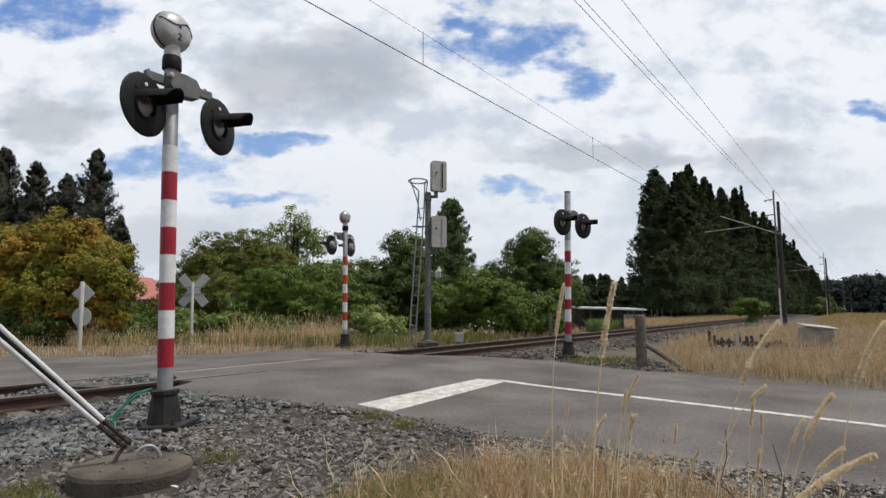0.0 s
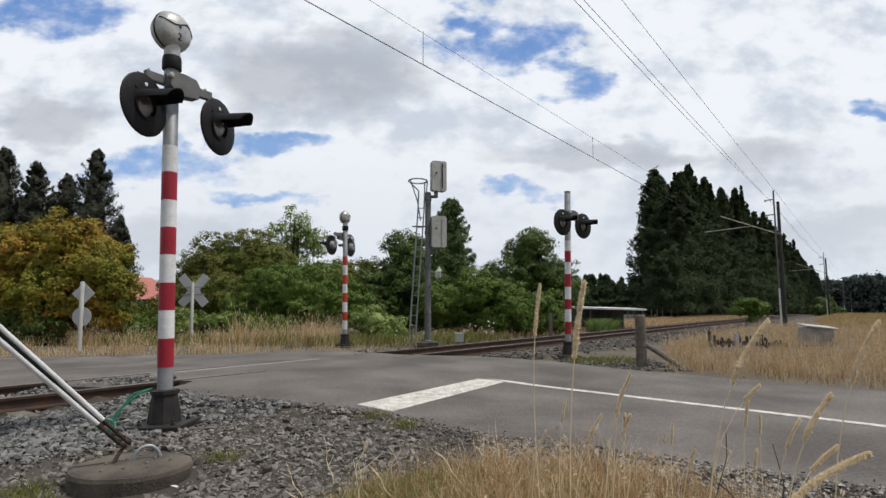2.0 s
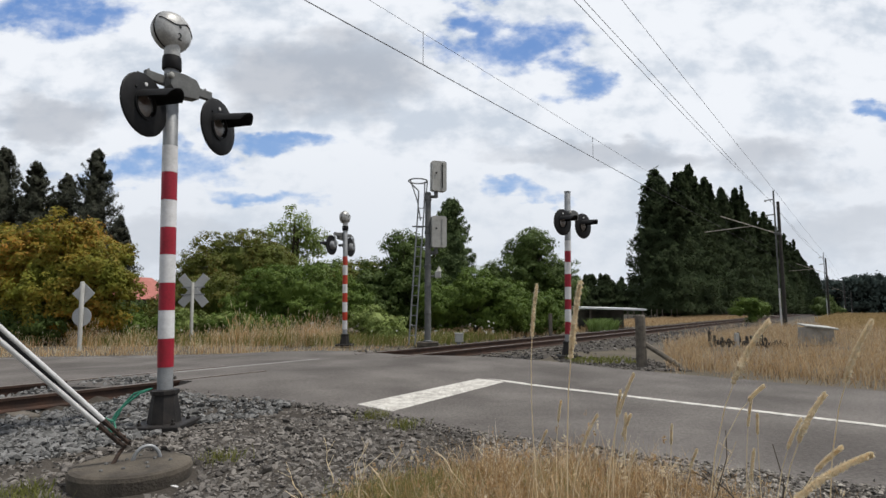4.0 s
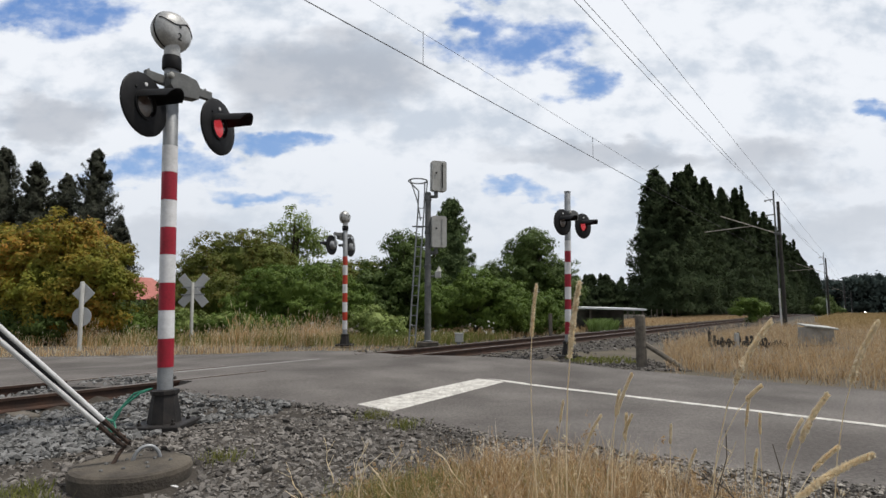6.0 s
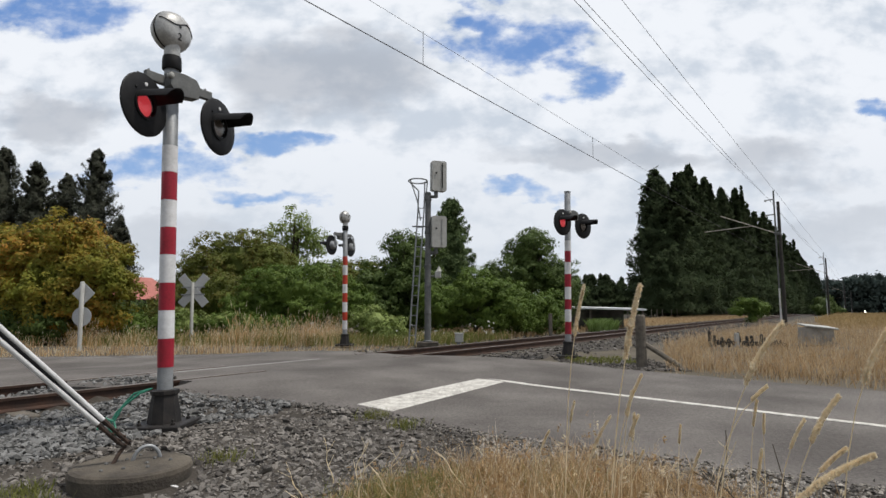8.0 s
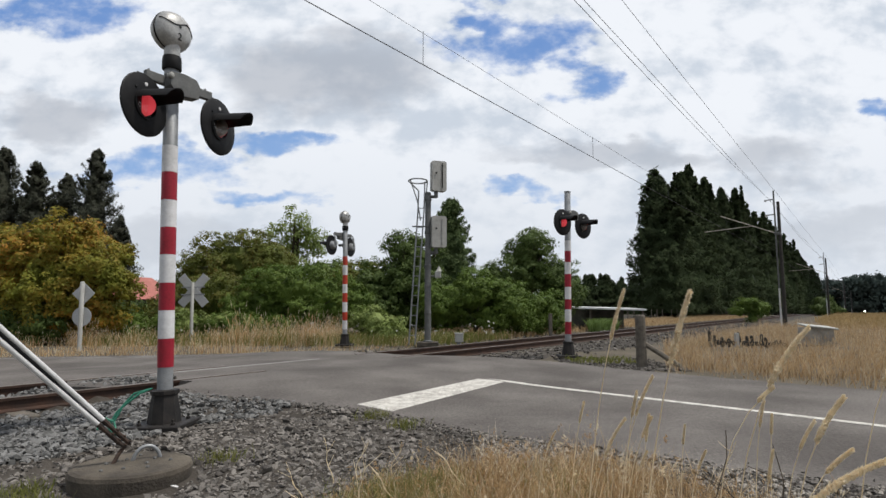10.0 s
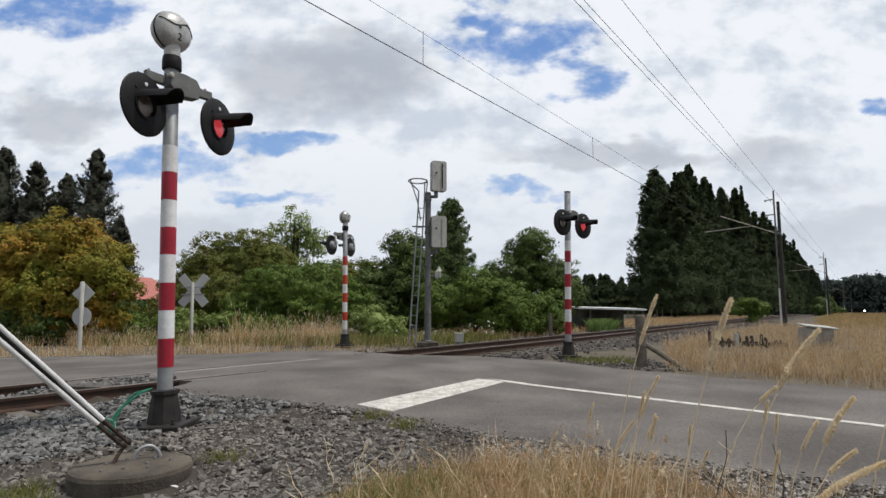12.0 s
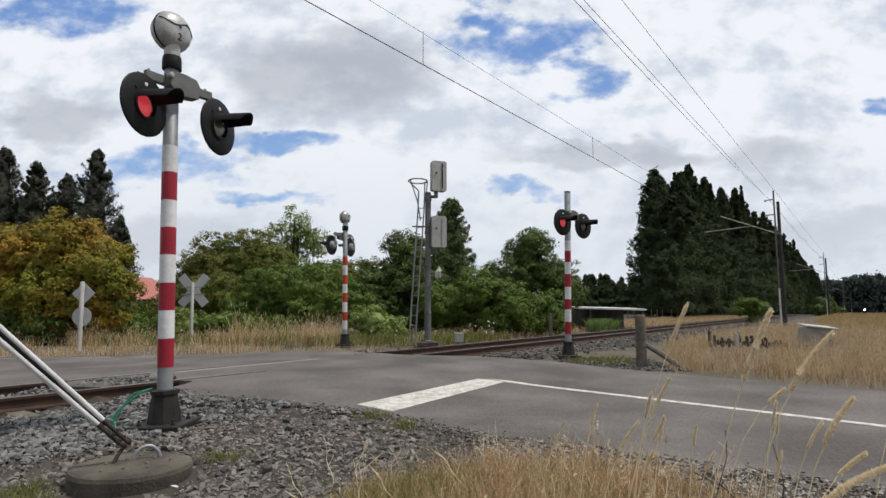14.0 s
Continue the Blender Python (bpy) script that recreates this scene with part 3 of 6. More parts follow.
# centre and half size of the gaps and of the dark undersides, as slopes sideways and upwards
BLUE_PATCHES = [(-0.74, 0.555, 0.15, 0.05), (-0.52, 0.25, 0.17, 0.035), (-0.3, 0.305, 0.12, 0.025), (0.06, 0.54, 0.05, 0.06), (0.15, 0.5, 0.17, 0.065), (0.24, 0.43, 0.06, 0.04),
                (0.15, 0.205, 0.09, 0.022), (0.83, 0.36, 0.035, 0.035), (-0.33, 0.2, 0.12, 0.02)]
GREY_PATCHES = [(-0.22, 0.44, 0.22, 0.09), (0.6, 0.27, 0.16, 0.06), (0.72, 0.14, 0.2, 0.05), (-0.6, 0.1, 0.3, 0.05), (0.3, 0.28, 0.2, 0.03), (-0.75, 0.36, 0.12, 0.05)]


def sky_sheet():
    verts, faces = [], []
    ys = [180 * 1.13 ** k for k in range(27)]
    cols = 24
    for y in ys:
        for k in range(cols + 1):
            x = y * (-1.15 + 2.3 * k / cols)
            r = math.hypot(x, y)
            verts.append((x, y, 160 * (1 - min(1.2, r / 4700) ** 2)))
    for i in range(len(ys) - 1):
        for k in range(cols):
            a = i * (cols + 1) + k
            faces.append((a, a + 1, a + cols + 2, a + cols + 1))
    ob = new("sky_backdrop", mesh_from("sky_backdrop", verts, faces, cloud_material(), True))
    return tagged(ob, "broken white and grey cloud with gaps of blue", "sky", kind="structure")


SKY = sky_sheet()


# ---- crossing signals ----
def turned(az):
    """Turns -y to face az degrees round from the viewer towards +x."""
    return pose(0, 0, 0, 0, 0, az)


FLASHERS = []


def lamp_head(thing, centre, az, flash):
    """A round black backboard with a hooded lens; inside, a reflector drum that shows its lit or its dull side."""
    m = Matrix.Translation(centre) @ turned(az)
    tip = m @ pose(0, 0, 0, 90, 0, 0)
    board = part("backboard", lathe([(0.13, 0.0), (0.292, 0.0), (0.3, 0.008), (0.3, 0.022), (0.29, 0.03), (0.14, 0.03), (0.132, 0.022)], 40, tip, closed=False), BLACK, thing, "flat round matt black backboard", True)
    part("housing", lathe([(0.04, -0.11), (0.09, -0.1), (0.12, -0.06), (0.13, 0.0)], 24, tip, closed=True), BLACK if flash is not None else GALV, board, "", True)
    part("bezel", lathe([(0.118, 0.03), (0.145, 0.03), (0.145, 0.045), (0.125, 0.048), (0.118, 0.03)], 32, tip, closed=False), BLACK, board, "", True)
    bm = bmesh.new()
    seg, rings = 18, []
    for r in (0.142, 0.135):
        row = []
        for k in range(seg + 1):
            a = radians(14 + 152 * k / seg)
            length = 0.29 + 0.08 * max(0.0, math.sin(a))
            droop = 0.004
            row.append((bm.verts.new((r * math.cos(a), -0.03, r * math.sin(a))), bm.verts.new((r * 0.8 * math.cos(a), -0.03 - length, r * 0.86 * math.sin(a) - droop))))
        rings.append(row)
    o, i = rings
    for k in range(seg):
        bm.faces.new((o[k][0], o[k + 1][0], o[k + 1][1], o[k][1]))
        bm.faces.new((i[k][0], i[k][1], i[k + 1][1], i[k + 1][0]))
        bm.faces.new((o[k][1], o[k + 1][1], i[k + 1][1], i[k][1]))
        bm.faces.new((o[k][0], i[k][0], i[k + 1][0], o[k + 1][0]))
    for k in (0, seg):
        bm.faces.new((o[k][0], o[k][1], i[k][1], i[k][0]))
    bmesh.ops.recalc_face_normals(bm, faces=bm.faces)
    bmesh.ops.transform(bm, matrix=m, verts=bm.verts)
    part("hood", bm, BLACK, board, "", True)
    lens = part("lens", lathe([(0.118, 0.03), (0.1, 0.04), (0.06, 0.05), (0.002, 0.054)], 28, tip, closed=False), LENS, board, "clear round signal lens", True)
    lens.visible_shadow = False
    part("sight_hole", lathe([(0.02, 0.0), (0.02, 0.004), (0.012, 0.006)], 12, m @ pose(0.0, -0.03, 0.2, 90, 0, 0)), WHITE, board, "small white sighting spot")
    for x, z in ((-0.13, 0.13), (0.13, 0.13)):
        part("bolt", lathe([(0.012, 0.0), (0.012, 0.008), (0.006, 0.012)], 8, m @ pose(x, -0.03, z, 90, 0, 0)), BLACK, board)
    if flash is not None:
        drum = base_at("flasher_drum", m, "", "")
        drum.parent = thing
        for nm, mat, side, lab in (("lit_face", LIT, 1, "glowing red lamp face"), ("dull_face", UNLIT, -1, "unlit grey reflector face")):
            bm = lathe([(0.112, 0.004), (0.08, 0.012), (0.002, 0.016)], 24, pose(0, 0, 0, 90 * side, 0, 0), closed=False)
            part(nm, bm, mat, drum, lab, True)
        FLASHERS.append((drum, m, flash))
    return board


def crossing_signal(name_label, m, yaw_arm, az, bell, flash, bands, red, arm=0.78, foot=None, drop=0.0):
    th = base_at("crossing_signal", m, name_label, "crossing signal", "flashing crossing signals")
    bm = lathe([(0.34, 0.0), (0.34, 0.035), (0.33, 0.045)], 4, pose(0, 0, 0, 0, 0, 45))
    part("base_plate", bm, IRON, th, "dark iron base plate")
    bm = lathe([(0.15, 0.04), (0.147, 0.07), (0.112, 0.3), (0.127, 0.31), (0.127, 0.345), (0.08, 0.352)], 8, pose(0, 0, 0, 0, 0, 22.5))
    part("pedestal", bm, IRON, th, "black cast iron pedestal")
    for a in (45, 135, 225, 315):
        part("anchor_bolt", lathe([(0.022, 0.04), (0.022, 0.065), (0.012, 0.07), (0.012, 0.095)], 6, pose(0.22 * math.cos(radians(a)), 0.22 * math.sin(radians(a)), 0)), IRON, th)
    top = 3.62 if bell else 3.8
    part("mast", lathe([(0.07, 0.05), (0.07, top - 0.01), (0.062, top)], 20), GALV, th, "galvanised steel mast", True)
    if foot:
        part("white_band", lathe([(0.0725, foot), (0.0725, bands[0] - 0.001)], 24, closed=False), WHITE, th, "", True)
    for k in range(len(bands) - 1):
        bm = lathe([(0.0725, bands[k] + 0.001), (0.0725, bands[k + 1] - 0.001)], 24, closed=False)
        part("red_band" if k % 2 == 0 else "white_band", bm, red if k % 2 == 0 else WHITE, th, "", True)
    za = 3.36 - drop
    am = turned(yaw_arm)
    half = arm / 2
    for x0, x1 in ((-half + 0.1, -0.08), (0.18, half + 0.05)):
        part("crossarm", box(((x0 + x1) / 2, -0.02, za + 0.015), (x1 - x0, 0.055, 0.095), am, 0.008), MAST_GREY, th, "flat grey steel channel arm")
    part("saddle_bolt", lathe([(0.03, -0.17), (0.03, -0.13), (0.018, -0.12)], 10, am @ pose(-0.1, 0, za + 0.04, 90, 0, 0) @ pose(0, 0, 0.29)), LIGHTGREY, th, "pale rounded bolt head", True)
    bm = plate([(-0.12, -0.05), (-0.04, -0.14), (0.19, -0.11), (0.2, 0.02), (0.16, 0.08), (0.02, 0.1), (-0.12, 0.08)], 0.12, am @ pose(0.02, -0.09, za))
    part("junction_box", bm, MAST_GREY, th, "grey cast junction box")
    for x in (half - 0.02, -half + 0.14, 0.25):
        part("clamp_bolt", tube([am @ Vector((x, -0.02, za - 0.02)), am @ Vector((x, -0.02, za + 0.085))], 0.011, 8), GALV, th)
    for x, dz, right in ((-half + 0.05, drop - 0.325, False), (half + 0.08, drop - 0.325, True)):
        c = am @ Vector((x, -0.09, za + dz))
        bm = tube([am @ Vector((x, -0.02, za + 0.02)), am @ Vector((x, 0.03, za - 0.08)), Vector(c) + turned(az) @ Vector((0, 0.12, 0))], 0.022, 8)
        part("lamp_bracket", bm, GALV, th, "", True)
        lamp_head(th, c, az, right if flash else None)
    if bell:
        part("collar", lathe([(0.085, 3.52), (0.092, 3.53), (0.092, 3.62), (0.085, 3.66), (0.07, 3.67)], 20), BLACK, th, "black bolted collar", True)
        part("bell_neck", lathe([(0.08, 3.66), (0.075, 3.74), (0.09, 3.8)], 20), BELLGREY, th, "", True)
        bmx = turned(bell) @ pose(0, 0, 0, 90, 0, 0)
        bt = Matrix.Translation((0, 0, 3.93)) @ bmx
        b = part("bell_body", lathe([(0.12, -0.13), (0.17, -0.11), (0.19, -0.06), (0.192, 0.0)], 32, bt), BELLGREY, th, "grey cast bell housing", True)
        part("bell_cover", lathe([(0.196, -0.012), (0.199, 0.0), (0.195, 0.03), (0.17, 0.075), (0.12, 0.105), (0.05, 0.118), (0.002, 0.12)], 36, bt, closed=False), BELLGREY, th, "domed grey bell cover", True)
        part("bell_rim", lathe([(0.193, -0.022), (0.204, -0.02), (0.204, -0.006), (0.193, -0.004)], 36, bt, closed=False), BLACK, th, "dark rim joint", True)
        face = Matrix.Translation((0, 0, 3.93)) @ turned(bell)
        bm = bmesh.new()
        pts = []
        for k in range(25):
            x = -0.178 + 0.356 * k / 24
            zz = 0.06 + 0.03 * math.sin(x * 17 - 0.6) - 0.1 * max(0.0, (x - 0.08) / 0.1)
            r = math.hypot(x, zz)
            pts.append(face @ Vector((x, -0.004 - np.interp(r, (0, 0.05, 0.12, 0.17, 0.195), (0.12, 0.118, 0.105, 0.075, 0.03)), zz)))
        tube(pts, 0.0055, 6, bm)
        part("cover_seam", bm, BLACK, b)
        part("cover_screw", lathe([(0.012, 0.0), (0.012, 0.012), (0.004, 0.014)], 10, face @ pose(0.0, -0.116, 0.02, 90, 0, 0)), BLACK, b)
        cu = bpy.data.curves.new("number", "FONT")
        cu.body, cu.size, cu.extrude, cu.align_x = "2", 0.1, 0.004, "CENTER"
        tmp = new("tmp", cu)
        bpy.context.view_layer.update()
        me = bpy.data.meshes.new_from_object(tmp)
        bpy.data.objects.remove(tmp)
        me.materials.clear()
        me.materials.append(BLACK)
        num = new("stencilled_number", me)
        num.parent = th
        tagged(num, "black painted number")
        num.matrix_basis = face @ pose(0.0, -0.109, -0.115, 97, 0, 0)
    else:
        part("mast_cap", lathe([(0.075, top - 0.02), (0.075, top + 0.01), (0.03, top + 0.02)], 18), GALV, th, "", True)
    return th


BANDS = [0.56, 0.83, 1.10, 1.365, 1.64, 1.91, 2.18, 2.46, 2.73]
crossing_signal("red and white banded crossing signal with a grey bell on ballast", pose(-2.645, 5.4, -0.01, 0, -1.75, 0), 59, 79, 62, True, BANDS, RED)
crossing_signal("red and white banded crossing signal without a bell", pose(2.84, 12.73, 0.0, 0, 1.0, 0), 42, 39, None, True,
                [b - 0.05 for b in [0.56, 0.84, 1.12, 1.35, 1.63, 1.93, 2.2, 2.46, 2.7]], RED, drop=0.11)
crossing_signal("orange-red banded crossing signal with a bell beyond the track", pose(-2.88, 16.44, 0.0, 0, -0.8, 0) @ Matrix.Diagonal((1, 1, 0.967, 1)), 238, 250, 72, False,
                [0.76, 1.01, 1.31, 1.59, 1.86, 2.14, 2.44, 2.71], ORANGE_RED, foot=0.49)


# ---- railway signal mast ----
def railway_signal():
    th = base_at("railway_signal", pose(-0.45, 16.44, 0.0), "grey railway signal mast with two heads seen from behind", "railway signal")
    part("foundation", box((0, 0, 0.04), (0.62, 0.5, 0.14), bevel=0.02), CONCRETE, th, "low concrete foundation")
    part("mast", lathe([(0.15, 0.1), (0.15, 0.14), (0.11, 0.15), (0.095, 0.16), (0.088, 4.52), (0.08, 4.56)], 18), MAST_GREY, th, "", True)
    for z in (0.9, 1.7, 2.3, 3.3, 4.3):
        part("mast_band", lathe([(0.093, z), (0.104, z + 0.01), (0.104, z + 0.07), (0.093, z + 0.08)], 18), MAST_GREY, th, "", True)
    for z0, z1 in ((4.6, 5.52), (2.9, 3.84)):
        zc, h = (z0 + z1) / 2, (z1 - z0) / 2
        out = []
        for cx, cz, a0 in ((0.17, h - 0.07, 0), (-0.17, h - 0.07, 90), (-0.17, -h + 0.05, 180), (0.17, -h + 0.05, 270)):
            for k in range(5):
                a = radians(a0 + 90 * k / 4)
                out.append((cx + 0.06 * math.cos(a), cz + 0.06 * math.sin(a)))
        head = part("signal_head", plate(out, 0.2, pose(0.31, 0.0, zc, 0, 0, 20)), LIGHTGREY, th, "pale grey signal housing with rounded corners")
        part("door_edge", box((0.09, -0.11, 0), (0.03, 0.03, 2 * h - 0.16), pose(0.31, 0, zc, 0, 0, 20), 0.006), BLACK if z0 > 4 else LIGHTGREY, head)
        part("latch", lathe([(0.025, 0), (0.025, 0.03), (0.01, 0.035)], 10, pose(0.31, 0, zc, 0, 0, 20) @ pose(-0.1, -0.1, 0.08, 90, 0, 0)), BLACK, head)
        part("head_hood", box((0.0, 0.2, 0.1), (0.22, 0.3, 0.02), pose(0.31, 0, zc, 0, 0, 20), 0.006), BLACK, head)
        bm = tube([(0, 0, z0 - 0.17), (0.25, 0, z0 - 0.17)], 0.05, 10)
        tube([(0.24, 0, z0 - 0.2), (0.24, 0, z0 + 0.02)], 0.06, 10, bm)
        part("head_bracket", bm, MAST_GREY, th, "", True)
    part("lamp_box", box((0.3, -0.02, 2.08), (0.18, 0.18, 0.2), bevel=0.02), LIGHTGREY, th, "small white box lamp")
    part("lamp_box_cap", lathe([(0.1, 2.18), (0.05, 2.25), (0.015, 2.33)], 12, pose(0.33, -0.02, 0)), LIGHTGREY, th)
    part("lamp_box_arm", tube([(0.0, 0, 2.05), (0.3, 0, 2.02)], 0.022, 8), MAST_GREY, th)
    part("ladder_rail", tube([(-0.55, -0.05, 0.02), (-0.3, -0.05, 4.0), (-0.28, -0.05, 4.6), (-0.56, -0.05, 4.88)], 0.022, 8), GALV, th, "", True)
    part("ladder_rail", tube([(-0.37, -0.05, 0.02), (-0.12, -0.05, 4.0), (-0.1, -0.05, 4.6), (-0.1, -0.05, 4.88)], 0.022, 8), GALV, th, "", True)
    for k in range(14):
        z = 0.3 + 0.29 * k
        x = -0.55 + 0.25 * z / 4.0
        part("ladder_rung", tube([(x, -0.05, z), (x + 0.18, -0.05, z)], 0.012, 6), GALV, th)
    pts = [(-0.3 + 0.28 * math.cos(a), -0.05 + 0.34 * math.sin(a) - 0.1, 4.88) for a in (2 * math.pi * k / 16 for k in range(17))]
    part("safety_hoop", tube(pts, 0.022, 8), GALV, th, "", True)
    part("hoop_stay", tube([(-0.02, -0.05, 4.88), (-0.06, -0.05, 4.4), (0.0, 0, 4.3)], 0.018, 8), GALV, th, "", True)
    part("hoop_stay", tube([(-0.52, -0.3, 4.88), (-0.32, -0.1, 4.3), (-0.22, -0.05, 3.7)], 0.018, 8), GALV, th, "", True)
    part("platform", box((-0.22, -0.05, 3.52), (0.5, 0.1, 0.03), bevel=0.005), MAST_GREY, th)


railway_signal()


def trackside_box(x, y):
    th = base_at("trackside_box", pose(x, y, -0.02), "small white trackside cable box on a short post", "cable box")
    part("box_post", lathe([(0.06, 0.0), (0.06, 0.14)], 12), GALV, th)
    part("box_body", box((0, 0, 0.24), (0.24, 0.2, 0.24), bevel=0.02), LIGHTGREY, th)
    part("box_lid", box((0, 0, 0.375), (0.27, 0.23, 0.03), bevel=0.01), LIGHTGREY, th)


trackside_box(0.47, 16.44)


# ---- stay wires and their anchor ----
def anchor():
    th = base_at("anchor_block", pose(-2.09, 3.86, -0.12), "round weathered concrete anchor block with an iron hoop", "anchor block")
    bm = lathe([(0.37, 0.0), (0.38, 0.16), (0.37, 0.185), (0.345, 0.195)], 40)
    for v in bm.verts:
        r = 1 + 0.03 * noise.noise(v.co * 4)
        v.co.x *= r
        v.co.y *= r * 0.9
    part("block", bm, CONCRETE, th, "", False)
    pts = [(0.07 * math.cos(a) + 0.03, 0.05 * math.cos(a) + 0.12, 0.17 + 0.11 * math.sin(a)) for a in (math.pi * k / 12 for k in range(13))]
    part("hoop", tube(pts, 0.013, 10), GALV, th, "bent steel hoop", True)
    part("eye_bolt", tube([(-0.14, -0.02, 0.16), (-0.11, 0.02, 0.25), (-0.09, 0.06, 0.3)], 0.014, 8), RUST, th, "rusty anchor eye bolt", True)
    for k in range(9):
        a = 2.4 * k
        part("grit", lathe([(0.012, 0.19), (0.014, 0.2), (0.006, 0.208)], 6, pose(0.24 * math.cos(a) * (0.4 + 0.07 * k), 0.24 * math.sin(a) * (0.4 + 0.07 * k), 0)), STONE, th)
    for off in (0.0, 0.07):
        a, b = Vector((-2.167 + off * 0.3, 3.9 + off * 0.3, 0.165 + off * 0.25)), Vector((-6.2, -1.2, 6.84 if off == 0 else 7.08))
        stay = base_at("stay", Matrix.Identity(4), "white pipe-sleeved stay wire running up from the anchor block", "stay wire", "stay wires")
        d = (b - a)
        part("sleeve", tube([a + d * 0.028, a + d * 0.6], 0.016, 12), PVC, stay, "white plastic sleeve", True)
        part("stay_rope", tube([a, b], 0.008, 8), WIRE, stay)
        part("turnbuckle", tube([a, a + d * 0.008, a + d * 0.02, a + d * 0.028], [0.01, 0.016, 0.014, 0.018], 8), RUST, stay, "rusty clamp", True)
        for u in (0.004, 0.01, 0.017):
            p = a + d * u
            part("wire_clip", tube([p + Vector((-0.03, 0, 0.012)), p + Vector((0.03, 0.01, -0.004))], 0.008, 6), RUST, stay, "rusty wire rope clip", True)
    guard = base_at("stay", Matrix.Identity(4), "dark stay rod running up between the white sleeves", "stay wire", "stay wires")
    a, d = Vector((-2.156, 3.91, 0.175)), Vector((-4.033, -5.1, 6.79))
    part("stay_rope", tube([a + d * 0.028, a + d * 0.068], 0.008, 8), WIRE, guard)
    part("guard", tube([a + d * 0.068, a + d * 0.072, a + d * 0.5], [0.008, 0.013, 0.013], 10), BLACK, guard, "black guard tube", True)
    ca = base_at("cable", Matrix.Identity(4), "green earth cable looping from the mast to the ballast", "cable")
    for off in (0.0, 0.05):
        part("cable_run", tube([(-2.7, 5.25, 0.37), (-2.79 - off, 5.2, 0.33), (-2.91 - off, 5.15, 0.22 - off), (-2.95 - off, 5.1, 0.1 - off), (-2.9, 5.05 - off, 0.03), (-2.83 + off, 5.0, -0.03)], 0.01, 8), GREENPIPE, ca, "", True)
    part("cable_run", tube([(-2.95, 5.1, 0.1), (-3.02, 5.08, 0.13), (-3.07, 5.06, 0.12), (-3.03, 5.0, 0.05)], 0.01, 8), GREENPIPE, ca, "", True)


anchor()


# ---- overhead line ----
def line_mast(p, yaw, label):
    th = base_at("line_mast", pose(p.x, p.y, p.z, 0, 0, yaw), label, "railway mast", "overhead line masts")
    part("pole", lathe([(0.115, 0.0), (0.1, 4.0), (0.085, 7.65), (0.07, 7.7)], 14), DARKWOOD, th, "dark timber pole", True)
    part("white_pipe", lathe([(0.05, 0.0), (0.05, 2.3)], 10, pose(-0.2, -0.1, 0)), PVC, th, "white painted lower pipe")
    part("pipe", lathe([(0.05, 2.3), (0.045, 8.4)], 10, pose(-0.2, -0.1, 0)), MAST_GREY, th)
    for z in (7.85, 6.9):
        part("insulator_arm", tube([(-0.2, -0.1, z), (-0.72, -0.1, z - 0.02)], 0.035, 8), MAST_GREY, th)
        part("insulator", lathe([(0.04, 0), (0.08, 0.03), (0.04, 0.06), (0.08, 0.09), (0.04, 0.12)], 10, pose(-0.66, -0.1, z - 0.12)), LIGHTGREY, th)
    part("cantilever", tube([(-0.1, -0.05, 5.69), (-3.27, 0, 7.1)], 0.028, 8), CABGREY, th)
    part("registration_arm", tube([(-1.39, 0, 6.3), (-4.28, 0, 6.13)], 0.026, 8), CABGREY, th)
    part("bracket", box((-0.1, -0.05, 5.7), (0.34, 0.24, 0.2), bevel=0.03), MAST_GREY, th)


YAW = math.degrees(math.atan2(ACROSS.y, ACROSS.x))
for k, t in enumerate((-12.5, 37.5, 87.5, 160.0, 235.0)):
    p = on_track(4.1, t)
    p.z = fall(p.x, p.y) - 0.05
    line_mast(p, YAW, "tall dark timber overhead line mast with steel arms")


def wire(name, label, s, z, r, sag=0.25):
    th = base_at(name, Matrix.Identity(4), label, "wire", "overhead wires")
    ts = [-62.5, -12.5, 37.5, 87.5, 160.0, 235.0]
    pts = []
    for a, b in zip(ts, ts[1:]):
        for k in range(8):
            u = k / 8
            p = on_track(s, a + (b - a) * u)
            pts.append((p.x, p.y, z + fall(p.x, p.y) - sag * 4 * u * (1 - u)))
    part("strand", tube(pts, r, 6), WIRE, th)
    return th


wire("contact_wire", "thick dark overhead contact wire", -0.14, 7.0, 0.011, 0.0)
cat = wire("catenary_wire", "thin overhead catenary wire carrying droppers", -0.14, 7.86, 0.005, 0.06)
for t in (-8.0, 7.9, 18.5, 29.0, 45.0, 56.0):
    p = on_track(-0.14, t)
    part("dropper", tube([(p.x, p.y, 7.0), (p.x, p.y, 7.85)], 0.008, 6), WIRE, cat)
wire("feeder_wire", "thin overhead feeder wire", 3.58, 7.93, 0.0065, 0.36)
wire("feeder_wire", "thin overhead feeder wire", 3.66, 7.8, 0.0065, 0.1)
wire("feeder_wire", "thin overhead feeder wire", 4.056, 8.2, 0.006, 0.05)


